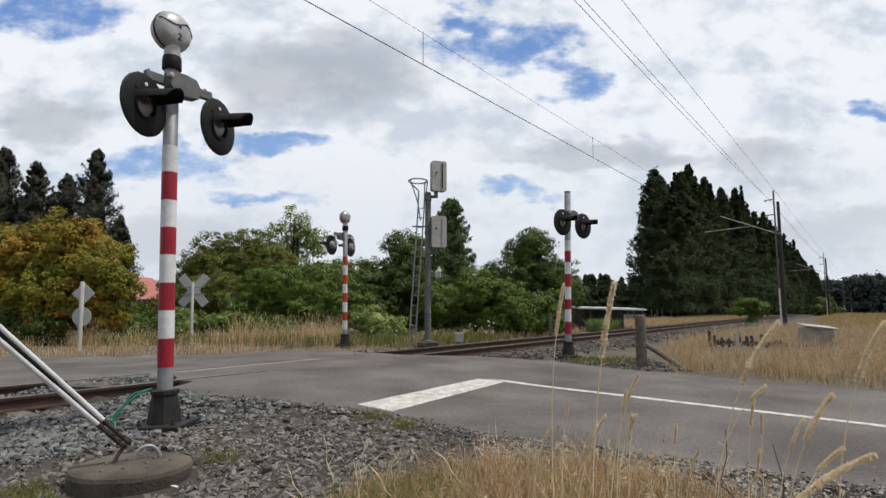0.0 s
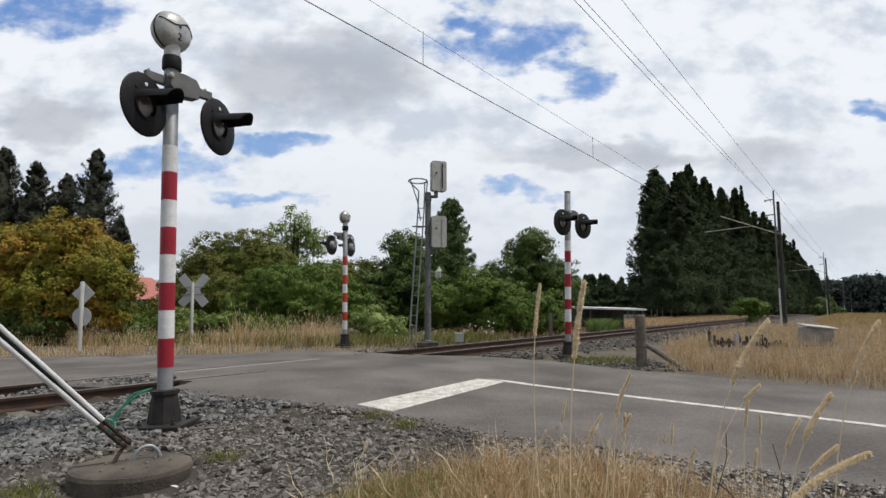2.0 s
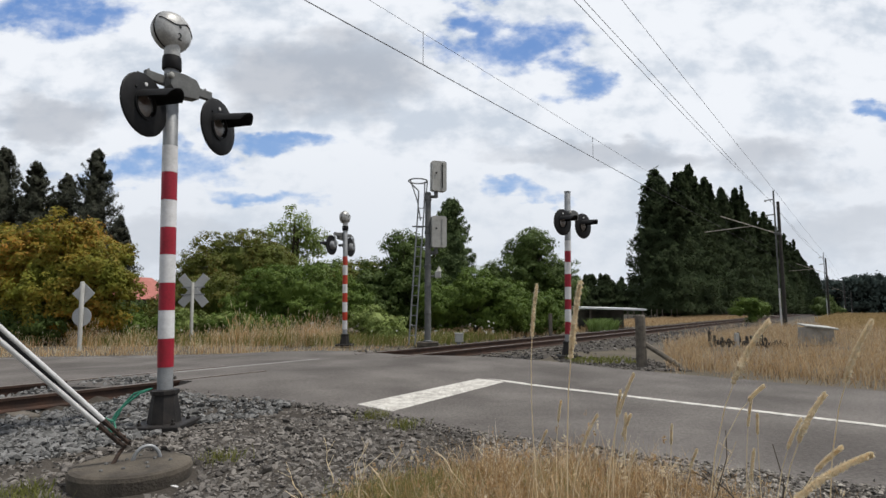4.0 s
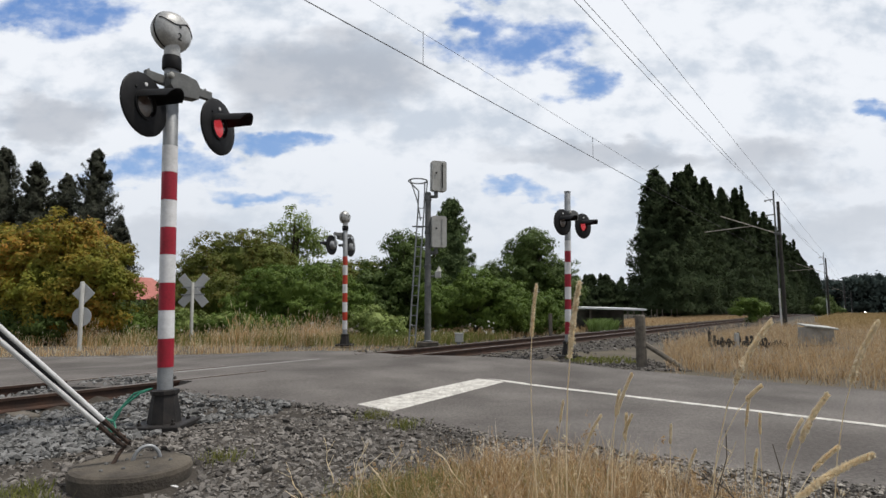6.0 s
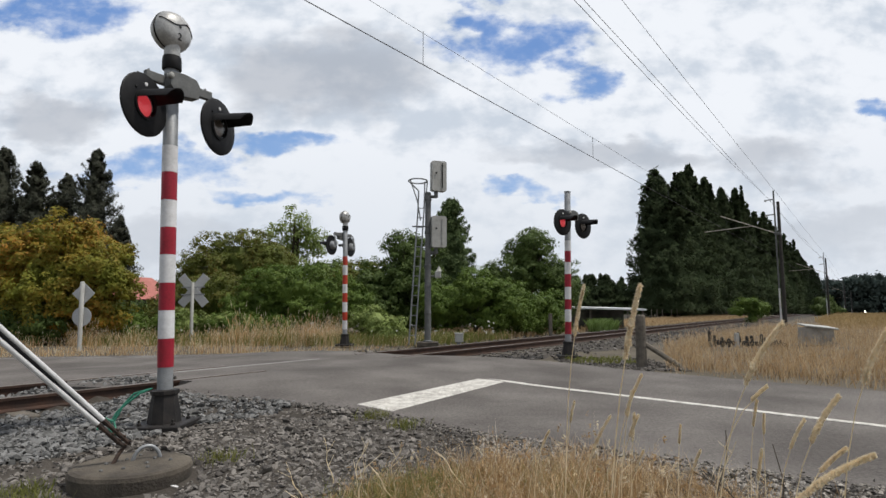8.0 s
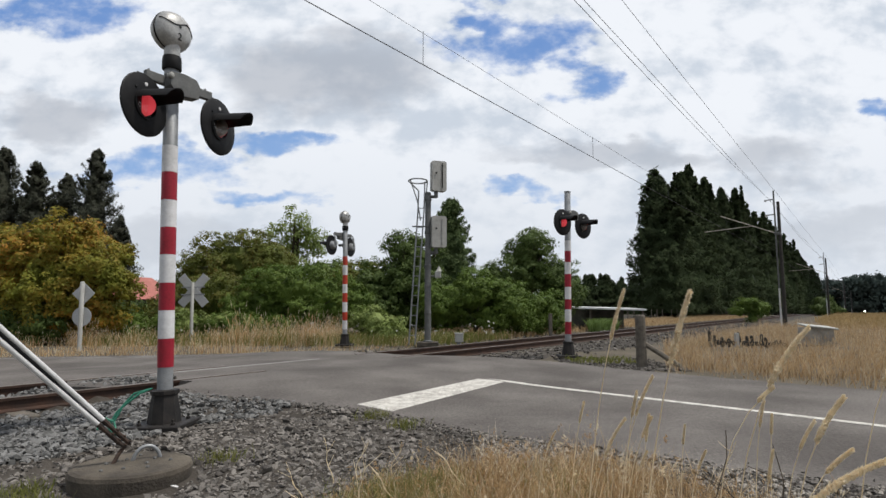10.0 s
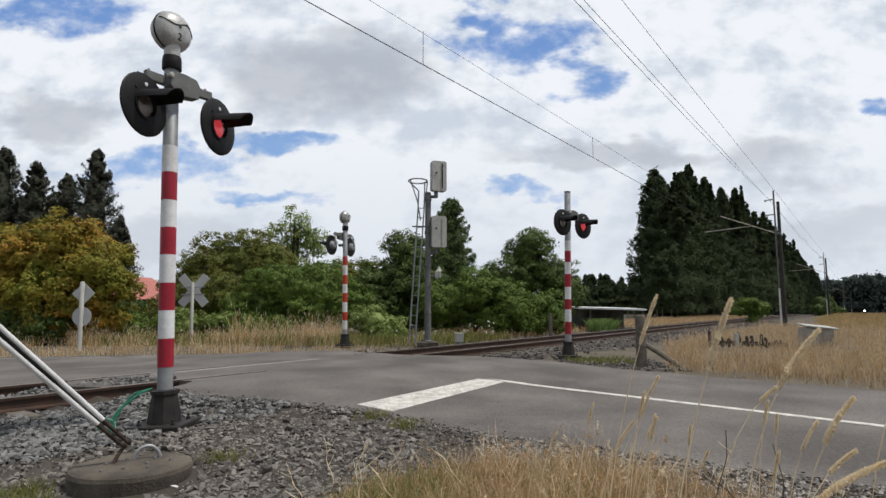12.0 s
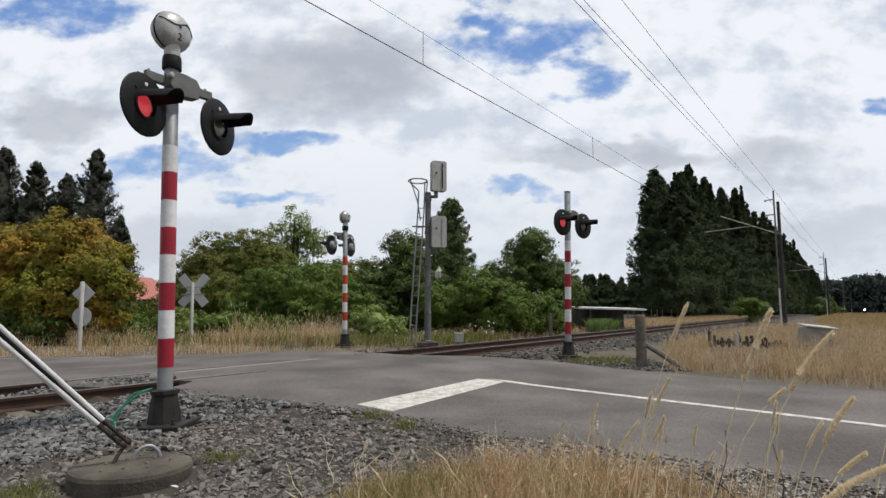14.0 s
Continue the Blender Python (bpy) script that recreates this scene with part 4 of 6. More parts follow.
# ---- signs, posts, sheds ----
def road_sign(x, y, label, cross):
    th = base_at("road_sign", pose(x, y, -0.05 if cross else -0.16, 0, -1.0, 0), label, "road sign")
    part("sign_post", lathe([(0.055, 0.0), (0.055, 1.95 if not cross else 2.0), (0.04, 1.97 if not cross else 2.02)], 12), LIGHTGREY, th, "pale painted post", True)
    if cross:
        for a in (49, -49):
            part("cross_board", box((0, 0.07 if a > 0 else 0.095, 0), (1.3, 0.02, 0.29), pose(0, 0, 1.74, 0, a, 0), 0.005), SIGNBACK, th, "bare metal back of a cross board")
        for z in (1.85, 1.6):
            part("sign_rail", box((0, 0.05, z), (0.8, 0.02, 0.04), bevel=0.004), GALV, th)
    else:
        part("diamond_board", box((0, 0.07, 0), (0.44, 0.012, 0.44), pose(0, 0, 1.65, 0, 45, 0), 0.004), SIGNBACK, th, "bare metal back of a diamond sign")
        part("round_board", lathe([(0.26, -0.006), (0.26, 0.006)], 28, pose(-0.02, 0.07, 1.03, 90, 0, 0)), SIGNBACK, th, "bare metal back of a round sign")


road_sign(-9.72, 15.0, "pale signpost with diamond and round sign backs", False)
road_sign(-8.5, 18.9, "crossbuck sign seen from behind on a pale post", True)


def strainer_post():
    th = base_at("fence_strainer", pose(3.92, 11.1, -0.05), "stout grey timber fence post with a diagonal brace", "fence post")
    part("post", lathe([(0.1, 0.0), (0.098, 0.98), (0.09, 1.01), (0.06, 1.02)], 14), TIMBER, th, "", False)
    part("brace", tube([(0.06, 0, 0.46), (0.62, -0.32, 0.04)], 0.05, 8), TIMBER, th)


strainer_post()


def paling(x, y, h, r=0.035):
    th = base_at("fence_post", pose(x, y, fall(x, y) - 0.1), "thin weathered timber fence post", "fence post", "posts of the field fence")
    part("stake", lathe([(r, 0), (r * 0.95, h), (r * 0.5, h + 0.02)], 7), TIMBER, th)
    return th


def fences():
    rnd = random.Random(8)
    first = None
    for k in range(34):
        p = on_track(-7.5 + rnd.uniform(-0.2, 0.2), 20 + k * 2.1)
        if first is None:
            first = paling(p.x, p.y, 1.0)
        else:
            copy_thing(first, pose(p.x, p.y, fall(p.x, p.y) - 0.1, rnd.uniform(-3, 3), rnd.uniform(-3, 3), 0))
    old = base_at("old_fence_post", pose(8.0, 16.8, -0.1), "short dark weathered post of an old rail", "fence post", "posts of the old rail")
    part("stake", lathe([(0.05, 0), (0.045, 0.5), (0.02, 0.53)], 7), DARKWOOD, old)
    for k in range(1, 12):
        copy_thing(old, pose(8.0 + k * 0.165 + rnd.uniform(-0.05, 0.05), 16.8 - k * 0.05, -0.17 + rnd.uniform(-0.2, 0.04) + (0.1 if k == 1 else 0), rnd.uniform(-8, 8), rnd.uniform(-8, 8), 0))
    rail = base_at("old_rail", pose(9.0, 16.4, 0.06, 0, 2, -4), "dark weathered timber rail across old posts", "fence rail")
    part("board", box((0, 0, 0), (2.1, 0.06, 0.14), bevel=0.012), DARKWOOD, rail)


fences()


def marker_post(x, y, h, mat=LIGHTGREY):
    th = base_at("marker_post", pose(x, y, -0.05), "short square marker post beside the track", "marker post")
    part("post", box((0, 0, h / 2), (0.12, 0.08, h), bevel=0.015), mat, th)


marker_post(8.6, 16.4, 0.42)
marker_post(3.75, 19.5, 0.95, TIMBER)


def equipment_cabinet():
    th = base_at("equipment_cabinet", pose(11.65, 17.5, -0.05, 0, 0, -14), "low weathered concrete equipment cabinet with a sloping lid", "cabinet")
    part("cabinet_body", box((0, 0, 0.27), (0.8, 0.62, 0.54), bevel=0.015), CABGREY, th)
    part("cabinet_lid", box((0, 0, 0.575), (0.9, 0.72, 0.05), pose(0, 0, 0, 4, 6, 0), 0.012), LIGHTGREY, th, "pale sloping lid")


equipment_cabinet()


def low_shed():
    th = base_at("open_shed", pose(8.75, 31.0, -0.05, 0, 0, 0), "long low open-fronted shed with a pale flat roof", "shed")
    part("roof", box((0, 0, 1.13), (4.0, 3.0, 0.1), pose(0, 0, -0.01, 1.0, 1.6, 0), 0.01), PALEROOF, th)
    # walls coloured dark to give the shade under the roof
    part("back_wall", box((0.4, 1.3, 0.5), (2.6, 0.1, 1.0), bevel=0.01), SHADE_WALL, th)
    part("side_wall", box((-1.6, -0.9, 0.5), (1.0, 0.1, 1.0), bevel=0.01), SHADE_WALL, th)
    for x in (-2.1, -0.9, 1.9):
        part("shed_post", box((x, -1.3, 0.5), (0.1, 0.1, 1.05), bevel=0.01), TIMBER, th)


low_shed()


def far_house():
    th = base_at("house", pose(-17.6, 32.0, 0, 0, 0, 68), "single-storey house with a red roof behind the trees", "house")
    part("wall", box((0, 0, 0.85), (2.6, 3.0, 1.8), bevel=0.01), SHADE_WALL, th)
    bm = bmesh.new()
    vs = [bm.verts.new(p) for p in ((-1.55, -1.8, 1.55), (1.55, -1.8, 1.55), (1.55, 1.8, 1.55), (-1.55, 1.8, 1.55), (-0.9, 0, 2.85), (0.9, 0, 2.85))]
    for f in ((0, 1, 5, 4), (1, 2, 5), (2, 3, 4, 5), (3, 0, 4), (3, 2, 1, 0)):
        bm.faces.new([vs[i] for i in f])
    part("roof", bm, ROOFRED, th, "faded red roof")
    part("window", box((0.6, -1.5, 1.0), (0.8, 0.06, 0.8), bevel=0.01), DARKGLASS, th)


far_house()


# ---- trees and bushes ----
def polys(name, v, corners, mat):
    """A mesh of loose faces with that many corners each, from rows of points."""
    n = len(v) // corners
    me = bpy.data.meshes.new(name)
    me.vertices.add(n * corners)
    me.loops.add(n * corners)
    me.polygons.add(n)
    me.vertices.foreach_set("co", v.astype(np.float32).ravel())
    me.loops.foreach_set("vertex_index", np.arange(n * corners))
    me.polygons.foreach_set("loop_start", np.arange(0, n * corners, corners))
    me.materials.append(mat)
    me.update(calc_edges=True)
    return me


def leaves_at(p, nrm, size, rng, droop=0.0, stretch=1.0, corners=3):
    """The corners of one small leaf at each point, turned about its normal."""
    n = len(p)
    a = np.cross(nrm, rng.normal(size=(n, 3)))
    a[:, 2] -= droop
    a /= np.linalg.norm(a, axis=1)[:, None] + 1e-9
    b = np.cross(nrm, a)
    s = size * rng.uniform(0.6, 1.4, n)[:, None]
    if corners == 3:
        rows = [p - a * s * stretch + b * s * 0.45, p + a * s * stretch, p - a * s * stretch * 0.6 - b * s * 0.6]
    else:
        rows = [p - a * s * stretch, p + b * s * 0.5 + nrm * s * 0.12, p + a * s * stretch, p - b * s * 0.5 + nrm * s * 0.12]
    return np.stack(rows, 1).reshape(-1, 3)


def leaf_mesh(name, centres, radius, per, size, mat, rng, droop=0.0, stretch=1.0):
    """Small leaves gathered in clumps round the centres."""
    c = np.repeat(np.asarray(centres), per, 0)
    rr = np.repeat(np.asarray(radius), per)
    n = len(c)
    d = rng.normal(size=(n, 3))
    d /= np.linalg.norm(d, axis=1)[:, None]
    p = c + d * (rr * np.minimum(np.abs(rng.normal(0.45, 0.45, n)), 1.7))[:, None]
    nrm = d * 1.7 + rng.normal(scale=0.6, size=(n, 3)) + np.array([0, 0, 0.3])
    nrm /= np.linalg.norm(nrm, axis=1)[:, None]
    return polys(name, leaves_at(p, nrm, size, rng, droop, stretch), 3, mat)


def trunk_mesh(bm, h, r, limbs, rng):
    tube([(0, 0, -0.1), (0.03 * h * rng.normal() * 0.3, 0, h * 0.5), (0, 0.03, h)], [r, r * 0.7, r * 0.25], 9, bm)
    for q in limbs:
        z = q[2] * rng.uniform(0.3, 0.6)
        tube([(0, 0, min(z, h * 0.8)), (q[0] * 0.5, q[1] * 0.5, (z + q[2]) / 2 + 0.1), tuple(q)], [r * 0.4, r * 0.25, r * 0.06], 6, bm)
    return bm


def broadleaf(name, x, y, blobs, mat, label, category="tree", leaf=0.075, clump_r=0.34, dense=1.0, seed=0, lobes=8, open_crown=False, inner=0.8):
    """A trunk with limbs under a lumpy crown: rounded masses (x, y, z, rx, ry, rz) carry lobes, the lobes carry sprays
    of leaves, and an added solid core blocks light through the middle.
    """
    rng = np.random.default_rng(seed)
    th = base_at(name, pose(x, y, fall(x, y) - 0.08), label, category)
    masses = []
    for b in blobs:
        masses.append((np.array(b[:3]), np.array(b[3:]) * inner))
        for _ in range(lobes):
            d = rng.normal(size=3)
            d[1] = -abs(d[1]) if rng.random() < 0.7 else d[1]
            d /= np.linalg.norm(d)
            k = rng.uniform(0.32, 0.55)
            masses.append((np.array(b[:3]) + d * np.array(b[3:]) * (1 - 0.55 * k), np.array(b[3:]) * k * np.array([1, 1, 0.85])))
    cs, out, ends = [], [], []
    for c, r in masses:
        k = max(6, int(dense * 2.9 * (r[0] * r[2] + r[1] * r[2]) / clump_r ** 2))
        d = rng.normal(size=(k, 3))
        d[:, 2] += 0.25
        d /= np.linalg.norm(d, axis=1)[:, None]
        cs.append(c + d * r * rng.uniform(0.8, 1.07, k)[:, None])
        out.append(d)
        ends += [cs[-1][0], cs[-1][1]]
    cs, out = np.concatenate(cs), np.concatenate(out)
    keep = cs[:, 1] < max(b[1] + b[4] for b in blobs) * 0.55
    cs, out = cs[keep], out[keep]
    cs[:, 2] = np.maximum(cs[:, 2], clump_r * 0.4)
    rad = clump_r * rng.uniform(0.55, 1.25, len(cs))
    per = 22 if open_crown else 40
    c, o, rr = np.repeat(cs, per, 0), np.repeat(out, per, 0), np.repeat(rad, per)
    n = len(c)
    d = rng.normal(size=(n, 3)) + o * 0.7
    d /= np.linalg.norm(d, axis=1)[:, None]
    p = c + d * (rr * rng.uniform(0.35, 1.15, n) ** 0.8)[:, None] * np.array([1.0, 1.0, 0.72])
    nrm = d * 0.9 + o * 0.7 + rng.normal(scale=0.45, size=(n, 3)) + np.array([0, 0, 0.35])
    nrm /= np.linalg.norm(nrm, axis=1)[:, None]
    crown = new("crown", polys("crown", leaves_at(p, nrm, leaf, rng), 3, mat))
    crown.parent = th
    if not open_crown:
        # solid lumps added inside the crown to stop light leaking through
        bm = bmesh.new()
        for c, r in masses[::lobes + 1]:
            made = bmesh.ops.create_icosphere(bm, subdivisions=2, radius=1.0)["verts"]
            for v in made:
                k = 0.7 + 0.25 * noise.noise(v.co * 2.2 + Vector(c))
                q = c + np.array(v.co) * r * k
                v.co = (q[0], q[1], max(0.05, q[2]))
        part("blocking_core", bm, mat, th, "solid core added to block light through the crown")
    top = max(b[2] for b in blobs)
    part("trunk", trunk_mesh(bmesh.new(), top, 0.06 + 0.025 * top, ends[:14], rng), BARK, th)
    return th


def boughs(rng, h, r, count, per, power, lift, spread, puff, skirt):
    """Needle sprays along boughs that grow shorter towards the tip. Returns points and normals."""
    u = skirt + (1 - skirt) * rng.random(count) ** 1.25
    a = np.arange(count) * 2.39996 + rng.normal(0, 0.25, count)
    length = r * (1 - u) ** power * np.minimum(1, 0.72 + 1.4 * u) * rng.uniform(0.72, 1.12, count) + 0.03 * r
    k = np.repeat(np.arange(count), per)
    n = len(k)
    s = rng.uniform(0.0, 1.0, n) ** 0.62
    ln, ang = length[k], a[k]
    rise = (lift * (0.25 + u[k]) * s - 0.34 * s * s + 0.2 * s ** 4) * ln
    wide = (spread * ln * (1.08 - s) + 0.05 * r * puff)
    side, up = rng.normal(0, 0.5, n) * wide, rng.normal(0, 0.5, n) * (0.3 * wide + 0.05 * r * puff)
    x = np.cos(ang) * ln * s - np.sin(ang) * side
    y = np.sin(ang) * ln * s + np.cos(ang) * side
    p = np.stack([x, y, u[k] * h + rise + up], 1)
    nrm = np.stack([np.cos(ang) * 0.7, np.sin(ang) * 0.7, 0.75 + 0 * ang], 1) + rng.normal(scale=0.28, size=(n, 3))
    spire = np.linspace(0.9, 1.015, 40)
    tip = np.stack([rng.normal(0, 0.03 * r, 40) * (1.02 - spire) * 8, rng.normal(0, 0.03 * r, 40) * (1.02 - spire) * 8, spire * h], 1)
    nrm = np.concatenate([nrm, rng.normal(size=(40, 3))])
    return np.concatenate([p, tip]), nrm / np.linalg.norm(nrm, axis=1)[:, None]


def conifer(x, y, h, r, mat, label, seed=0, skirt=0.03, power=0.8, leaf=0.12, count=220, per=70, lift=0.55, spread=0.22, puff=1.0, leaders=0, core=0.6):
    rng = np.random.default_rng(seed)
    th = base_at("conifer_tree", pose(x, y, fall(x, y) - 0.1), label, "tree", "conifers")
    p, nrm = boughs(rng, h, r, count, per, power, lift, spread, puff, skirt)
    for k in range(leaders):
        b, q = rng.uniform(0, 6.283), rng.uniform(0.2, 0.5) * r
        lh = h * rng.uniform(0.26, 0.38)
        lp, ln = boughs(rng, lh, r * 0.24, count // 6, per, 1.1, lift + 0.3, spread, puff * 0.6, 0.0)
        lp += np.array([math.cos(b) * q, math.sin(b) * q, h * rng.uniform(0.86, 1.02) - lh])
        p, nrm = np.concatenate([p, lp]), np.concatenate([nrm, ln])
    crown = new("crown", polys("crown", leaves_at(p, nrm, leaf, rng, 0.5, 1.5), 3, mat))
    crown.parent = th
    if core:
        # bumpy solid cone added inside so the gaps between boughs go dark
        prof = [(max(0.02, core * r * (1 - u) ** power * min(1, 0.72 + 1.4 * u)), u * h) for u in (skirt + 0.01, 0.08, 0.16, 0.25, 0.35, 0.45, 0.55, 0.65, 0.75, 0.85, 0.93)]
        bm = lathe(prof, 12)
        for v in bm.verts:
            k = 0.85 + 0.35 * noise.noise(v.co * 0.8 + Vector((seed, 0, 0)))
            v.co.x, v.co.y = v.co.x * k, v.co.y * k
        part("blocking_core", bm, mat, th, "solid core added to block light through the crown")
    part("trunk", trunk_mesh(bmesh.new(), h * 0.96, 0.04 * r + 0.012 * h, p[:4] * 0.9, rng), BARK, th)
    return th


def planting():
    # rusty tree with grey conifers behind it
    broadleaf("rusty_tree", -12.4, 18.2, [(-0.7, 0, 3.35, 0.95, 1.0, 1.0), (0.5, 0, 3.2, 0.8, 0.9, 0.8), (1.4, 0, 2.6, 0.85, 0.9, 0.75), (1.85, 0.1, 1.95, 0.62, 0.8, 0.45), (-1.7, 0.1, 2.7, 1.1, 1.1, 1.1),
                                            (-2.8, 0, 1.9, 1.2, 1.2, 1.2), (0.4, 0, 2.1, 1.5, 1.2, 1.0), (-0.8, 0, 1.4, 1.8, 1.3, 1.1), (0.8, 0.2, 0.85, 1.2, 1.1, 0.75)],
              LEAF_RUST, "broad yellow-green tree with rust-orange leaf tips", leaf=0.055, clump_r=0.25, seed=21, lobes=9, inner=0.76)
    for k, (x, y, h, r) in enumerate(((-26.7, 33, 10.7, 3.6), (-24.7, 33, 9.9, 2.9), (-22.75, 33, 9.15, 2.7), (-20.75, 32.5, 10.5, 3.1), (-19.7, 33.5, 6.7, 1.7))):
        conifer(x, y, h, r, NEEDLE_BROWN, "slender grey-green conifer with drooping branches", 40 + k, leaf=0.06, count=330, per=120, power=0.85, lift=0.9, spread=0.2, puff=0.6, core=0.55)
    # mixed hedge of trees beyond the track
    spec = [
        ("bush", -14.6, 25.0, [(0, 0, 0.7, 1.2, 1.0, 0.7), (1.8, 0, 0.6, 1.1, 1.0, 0.7), (-1.4, 0.4, 1.0, 1.2, 1.0, 1.0)], LEAF_DARK, "low dark green bush by the house", 0.07),
        ("bush", -12.8, 27.0, [(0, 0, 1.7, 0.9, 0.9, 0.9), (-0.9, 0, 0.9, 0.9, 0.9, 0.6)], LEAF_DARK, "dark bush half hiding the red roof", 0.07),
        ("broadleaf_tree", -10.0, 27.0, [(0, 0, 3.4, 2.2, 1.6, 1.45), (-1.7, 0, 2.4, 1.6, 1.5, 1.6), (1.6, 0, 2.5, 1.7, 1.5, 1.6)], LEAF_OLIVE, "olive green tree with reddish new growth", 0.075),
        ("broadleaf_tree", -8.2, 30.5, [(0, 0, 5.7, 0.9, 0.9, 1.0), (-0.9, 0, 4.9, 0.8, 0.8, 0.9), (1.1, 0, 4.8, 0.8, 0.8, 0.9), (0, 0, 4.2, 1.3, 1.1, 1.2), (0.2, 0, 3.0, 1.7, 1.3, 1.2)], LEAF_LIGHT, "tall pale green tree with an open crown", 0.09),
        ("bush", -5.7, 22.0, [(0, 0, 1.75, 1.9, 1.5, 1.25), (-1.5, 0, 1.1, 1.4, 1.3, 1.1), (1.4, 0, 1.2, 1.2, 1.2, 1.1)], LEAF, "rounded bright green bush with dense leaves", 0.06),
        ("bush", -8.9, 22.5, [(0, 0, 1.3, 1.7, 1.3, 1.2), (-1.6, 0.3, 1.0, 1.3, 1.2, 1.0)], LEAF_OLIVE, "dense olive green bush behind the verge", 0.06),
        ("broadleaf_tree", -3.4, 26.0, [(0, 0, 2.2, 1.7, 1.4, 1.5), (-1.5, 0.4, 1.8, 1.3, 1.2, 1.3)], LEAF_OLIVE, "thin-leaved olive green tree", 0.075),
        ("broadleaf_tree", -1.5, 24.5, [(0.2, 0, 3.35, 1.25, 1.2, 1.15), (0.4, 0, 2.1, 1.6, 1.4, 1.5), (-1.3, 0, 1.9, 1.2, 1.2, 1.3)], LEAF_DARK, "green tree with a rounded top behind the signal", 0.07),
        ("bush", 1.3, 22.5, [(0, 0, 1.5, 1.5, 1.3, 1.15), (-1.2, 0.2, 1.1, 1.2, 1.2, 1.1), (1.4, 0, 1.0, 1.2, 1.2, 1.0)], LEAF, "sprawling green bush beside the track", 0.06),
        ("broadleaf_tree", 4.3, 28.5, [(0, 0, 3.9, 1.35, 1.2, 1.2), (0, 0, 2.6, 1.8, 1.5, 1.5), (1.5, 0, 2.3, 1.4, 1.3, 1.4), (-1.3, 0, 2.1, 1.3, 1.3, 1.3)], LEAF_DARK, "full dark green broadleaf tree", 0.075),
        ("bush", 3.6, 24.0, [(0, 0, 0.95, 1.2, 1.1, 0.85), (-0.9, -0.3, 0.5, 0.75, 0.8, 0.55), (0.9, 0.2, 1.1, 0.95, 1.0, 1.0)], LEAF, "green bush with drooping stems", 0.06),
        ("bush", -2.4, 19.4, [(0, 0, 0.75, 0.7, 0.5, 0.5), (0.8, 0.2, 0.45, 0.55, 0.5, 0.4)], LEAF_LIGHT, "low leafy shrub with white flowers", 0.06),
        ("bush", -5.9, 34.0, [(0, 0, 2.6, 2.4, 1.4, 1.6), (4.5, 0, 2.2, 2.4, 1.4, 1.5)], LEAF_DARK, "dark trees closing the gap behind", 0.1),
        ("bush", -0.8, 34.0, [(0, 0, 1.9, 2.4, 1.3, 1.7), (2.8, 0, 1.6, 1.9, 1.3, 1.5)], LEAF_DARK, "dark trees standing behind the railway signal", 0.1),
        ("bush", -13.4, 34.0, [(0, 0, 2.5, 2.0, 1.3, 1.7), (2.6, 0, 2.9, 1.9, 1.3, 1.7)], LEAF_DARK, "dark green distant hedge of trees", 0.1),
        ("bush", -10.7, 19.4, [(0, 0, 0.5, 0.55, 0.45, 0.42), (0.9, 0.3, 0.55, 0.55, 0.45, 0.45)], LEAF, "low green shrub in the far verge", 0.055),
        ("bush", -7.0, 20.0, [(0, 0, 0.5, 0.8, 0.5, 0.45), (1.1, 0.4, 0.4, 0.6, 0.5, 0.4), (-1.2, 0.2, 0.55, 0.7, 0.5, 0.5)], LEAF, "low green shrub in the far verge", 0.055),
        # dark-leaved bush, also added to darken the rusty tree's shadowed lower half
        ("bush", -14.2, 17.5, [(0, 0, 0.65, 1.2, 0.7, 0.75), (1.5, 0.1, 0.6, 0.9, 0.7, 0.62), (-1.6, 0, 0.8, 1.2, 0.7, 0.9)], LEAF_DARK, "dark bush doubling as shade under the rusty tree", 0.05),
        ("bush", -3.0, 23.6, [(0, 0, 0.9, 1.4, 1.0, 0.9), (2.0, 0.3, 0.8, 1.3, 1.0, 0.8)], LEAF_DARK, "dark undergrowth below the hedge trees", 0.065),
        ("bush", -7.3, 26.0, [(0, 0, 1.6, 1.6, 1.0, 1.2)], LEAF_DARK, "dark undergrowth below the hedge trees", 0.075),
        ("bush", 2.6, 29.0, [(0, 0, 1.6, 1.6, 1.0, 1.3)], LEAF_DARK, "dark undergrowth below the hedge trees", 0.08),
        ("bush", -1.9, 18.9, [(0, 0, 0.3, 0.42, 0.35, 0.32)], LEAF_LIGHT, "small leafy weed clump in the verge", 0.06),
        ("bush", -9.4, 20.3, [(0, 0, 0.6, 0.8, 0.5, 0.5), (1.3, 0, 0.5, 0.7, 0.5, 0.45)], LEAF_LIGHT, "pale flax-like weeds and flowering shrubs", 0.06),
    ]
    for k, (nm, x, y, blobs, mat, label, leaf) in enumerate(spec):
        opened = "open crown" in label
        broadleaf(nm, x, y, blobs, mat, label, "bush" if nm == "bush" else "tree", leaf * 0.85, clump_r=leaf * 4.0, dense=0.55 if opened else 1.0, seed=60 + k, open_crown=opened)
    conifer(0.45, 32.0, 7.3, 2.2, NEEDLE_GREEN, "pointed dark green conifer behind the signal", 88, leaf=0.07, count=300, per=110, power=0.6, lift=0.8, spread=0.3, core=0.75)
    # the dense dark stand along the track
    rnd = random.Random(5)
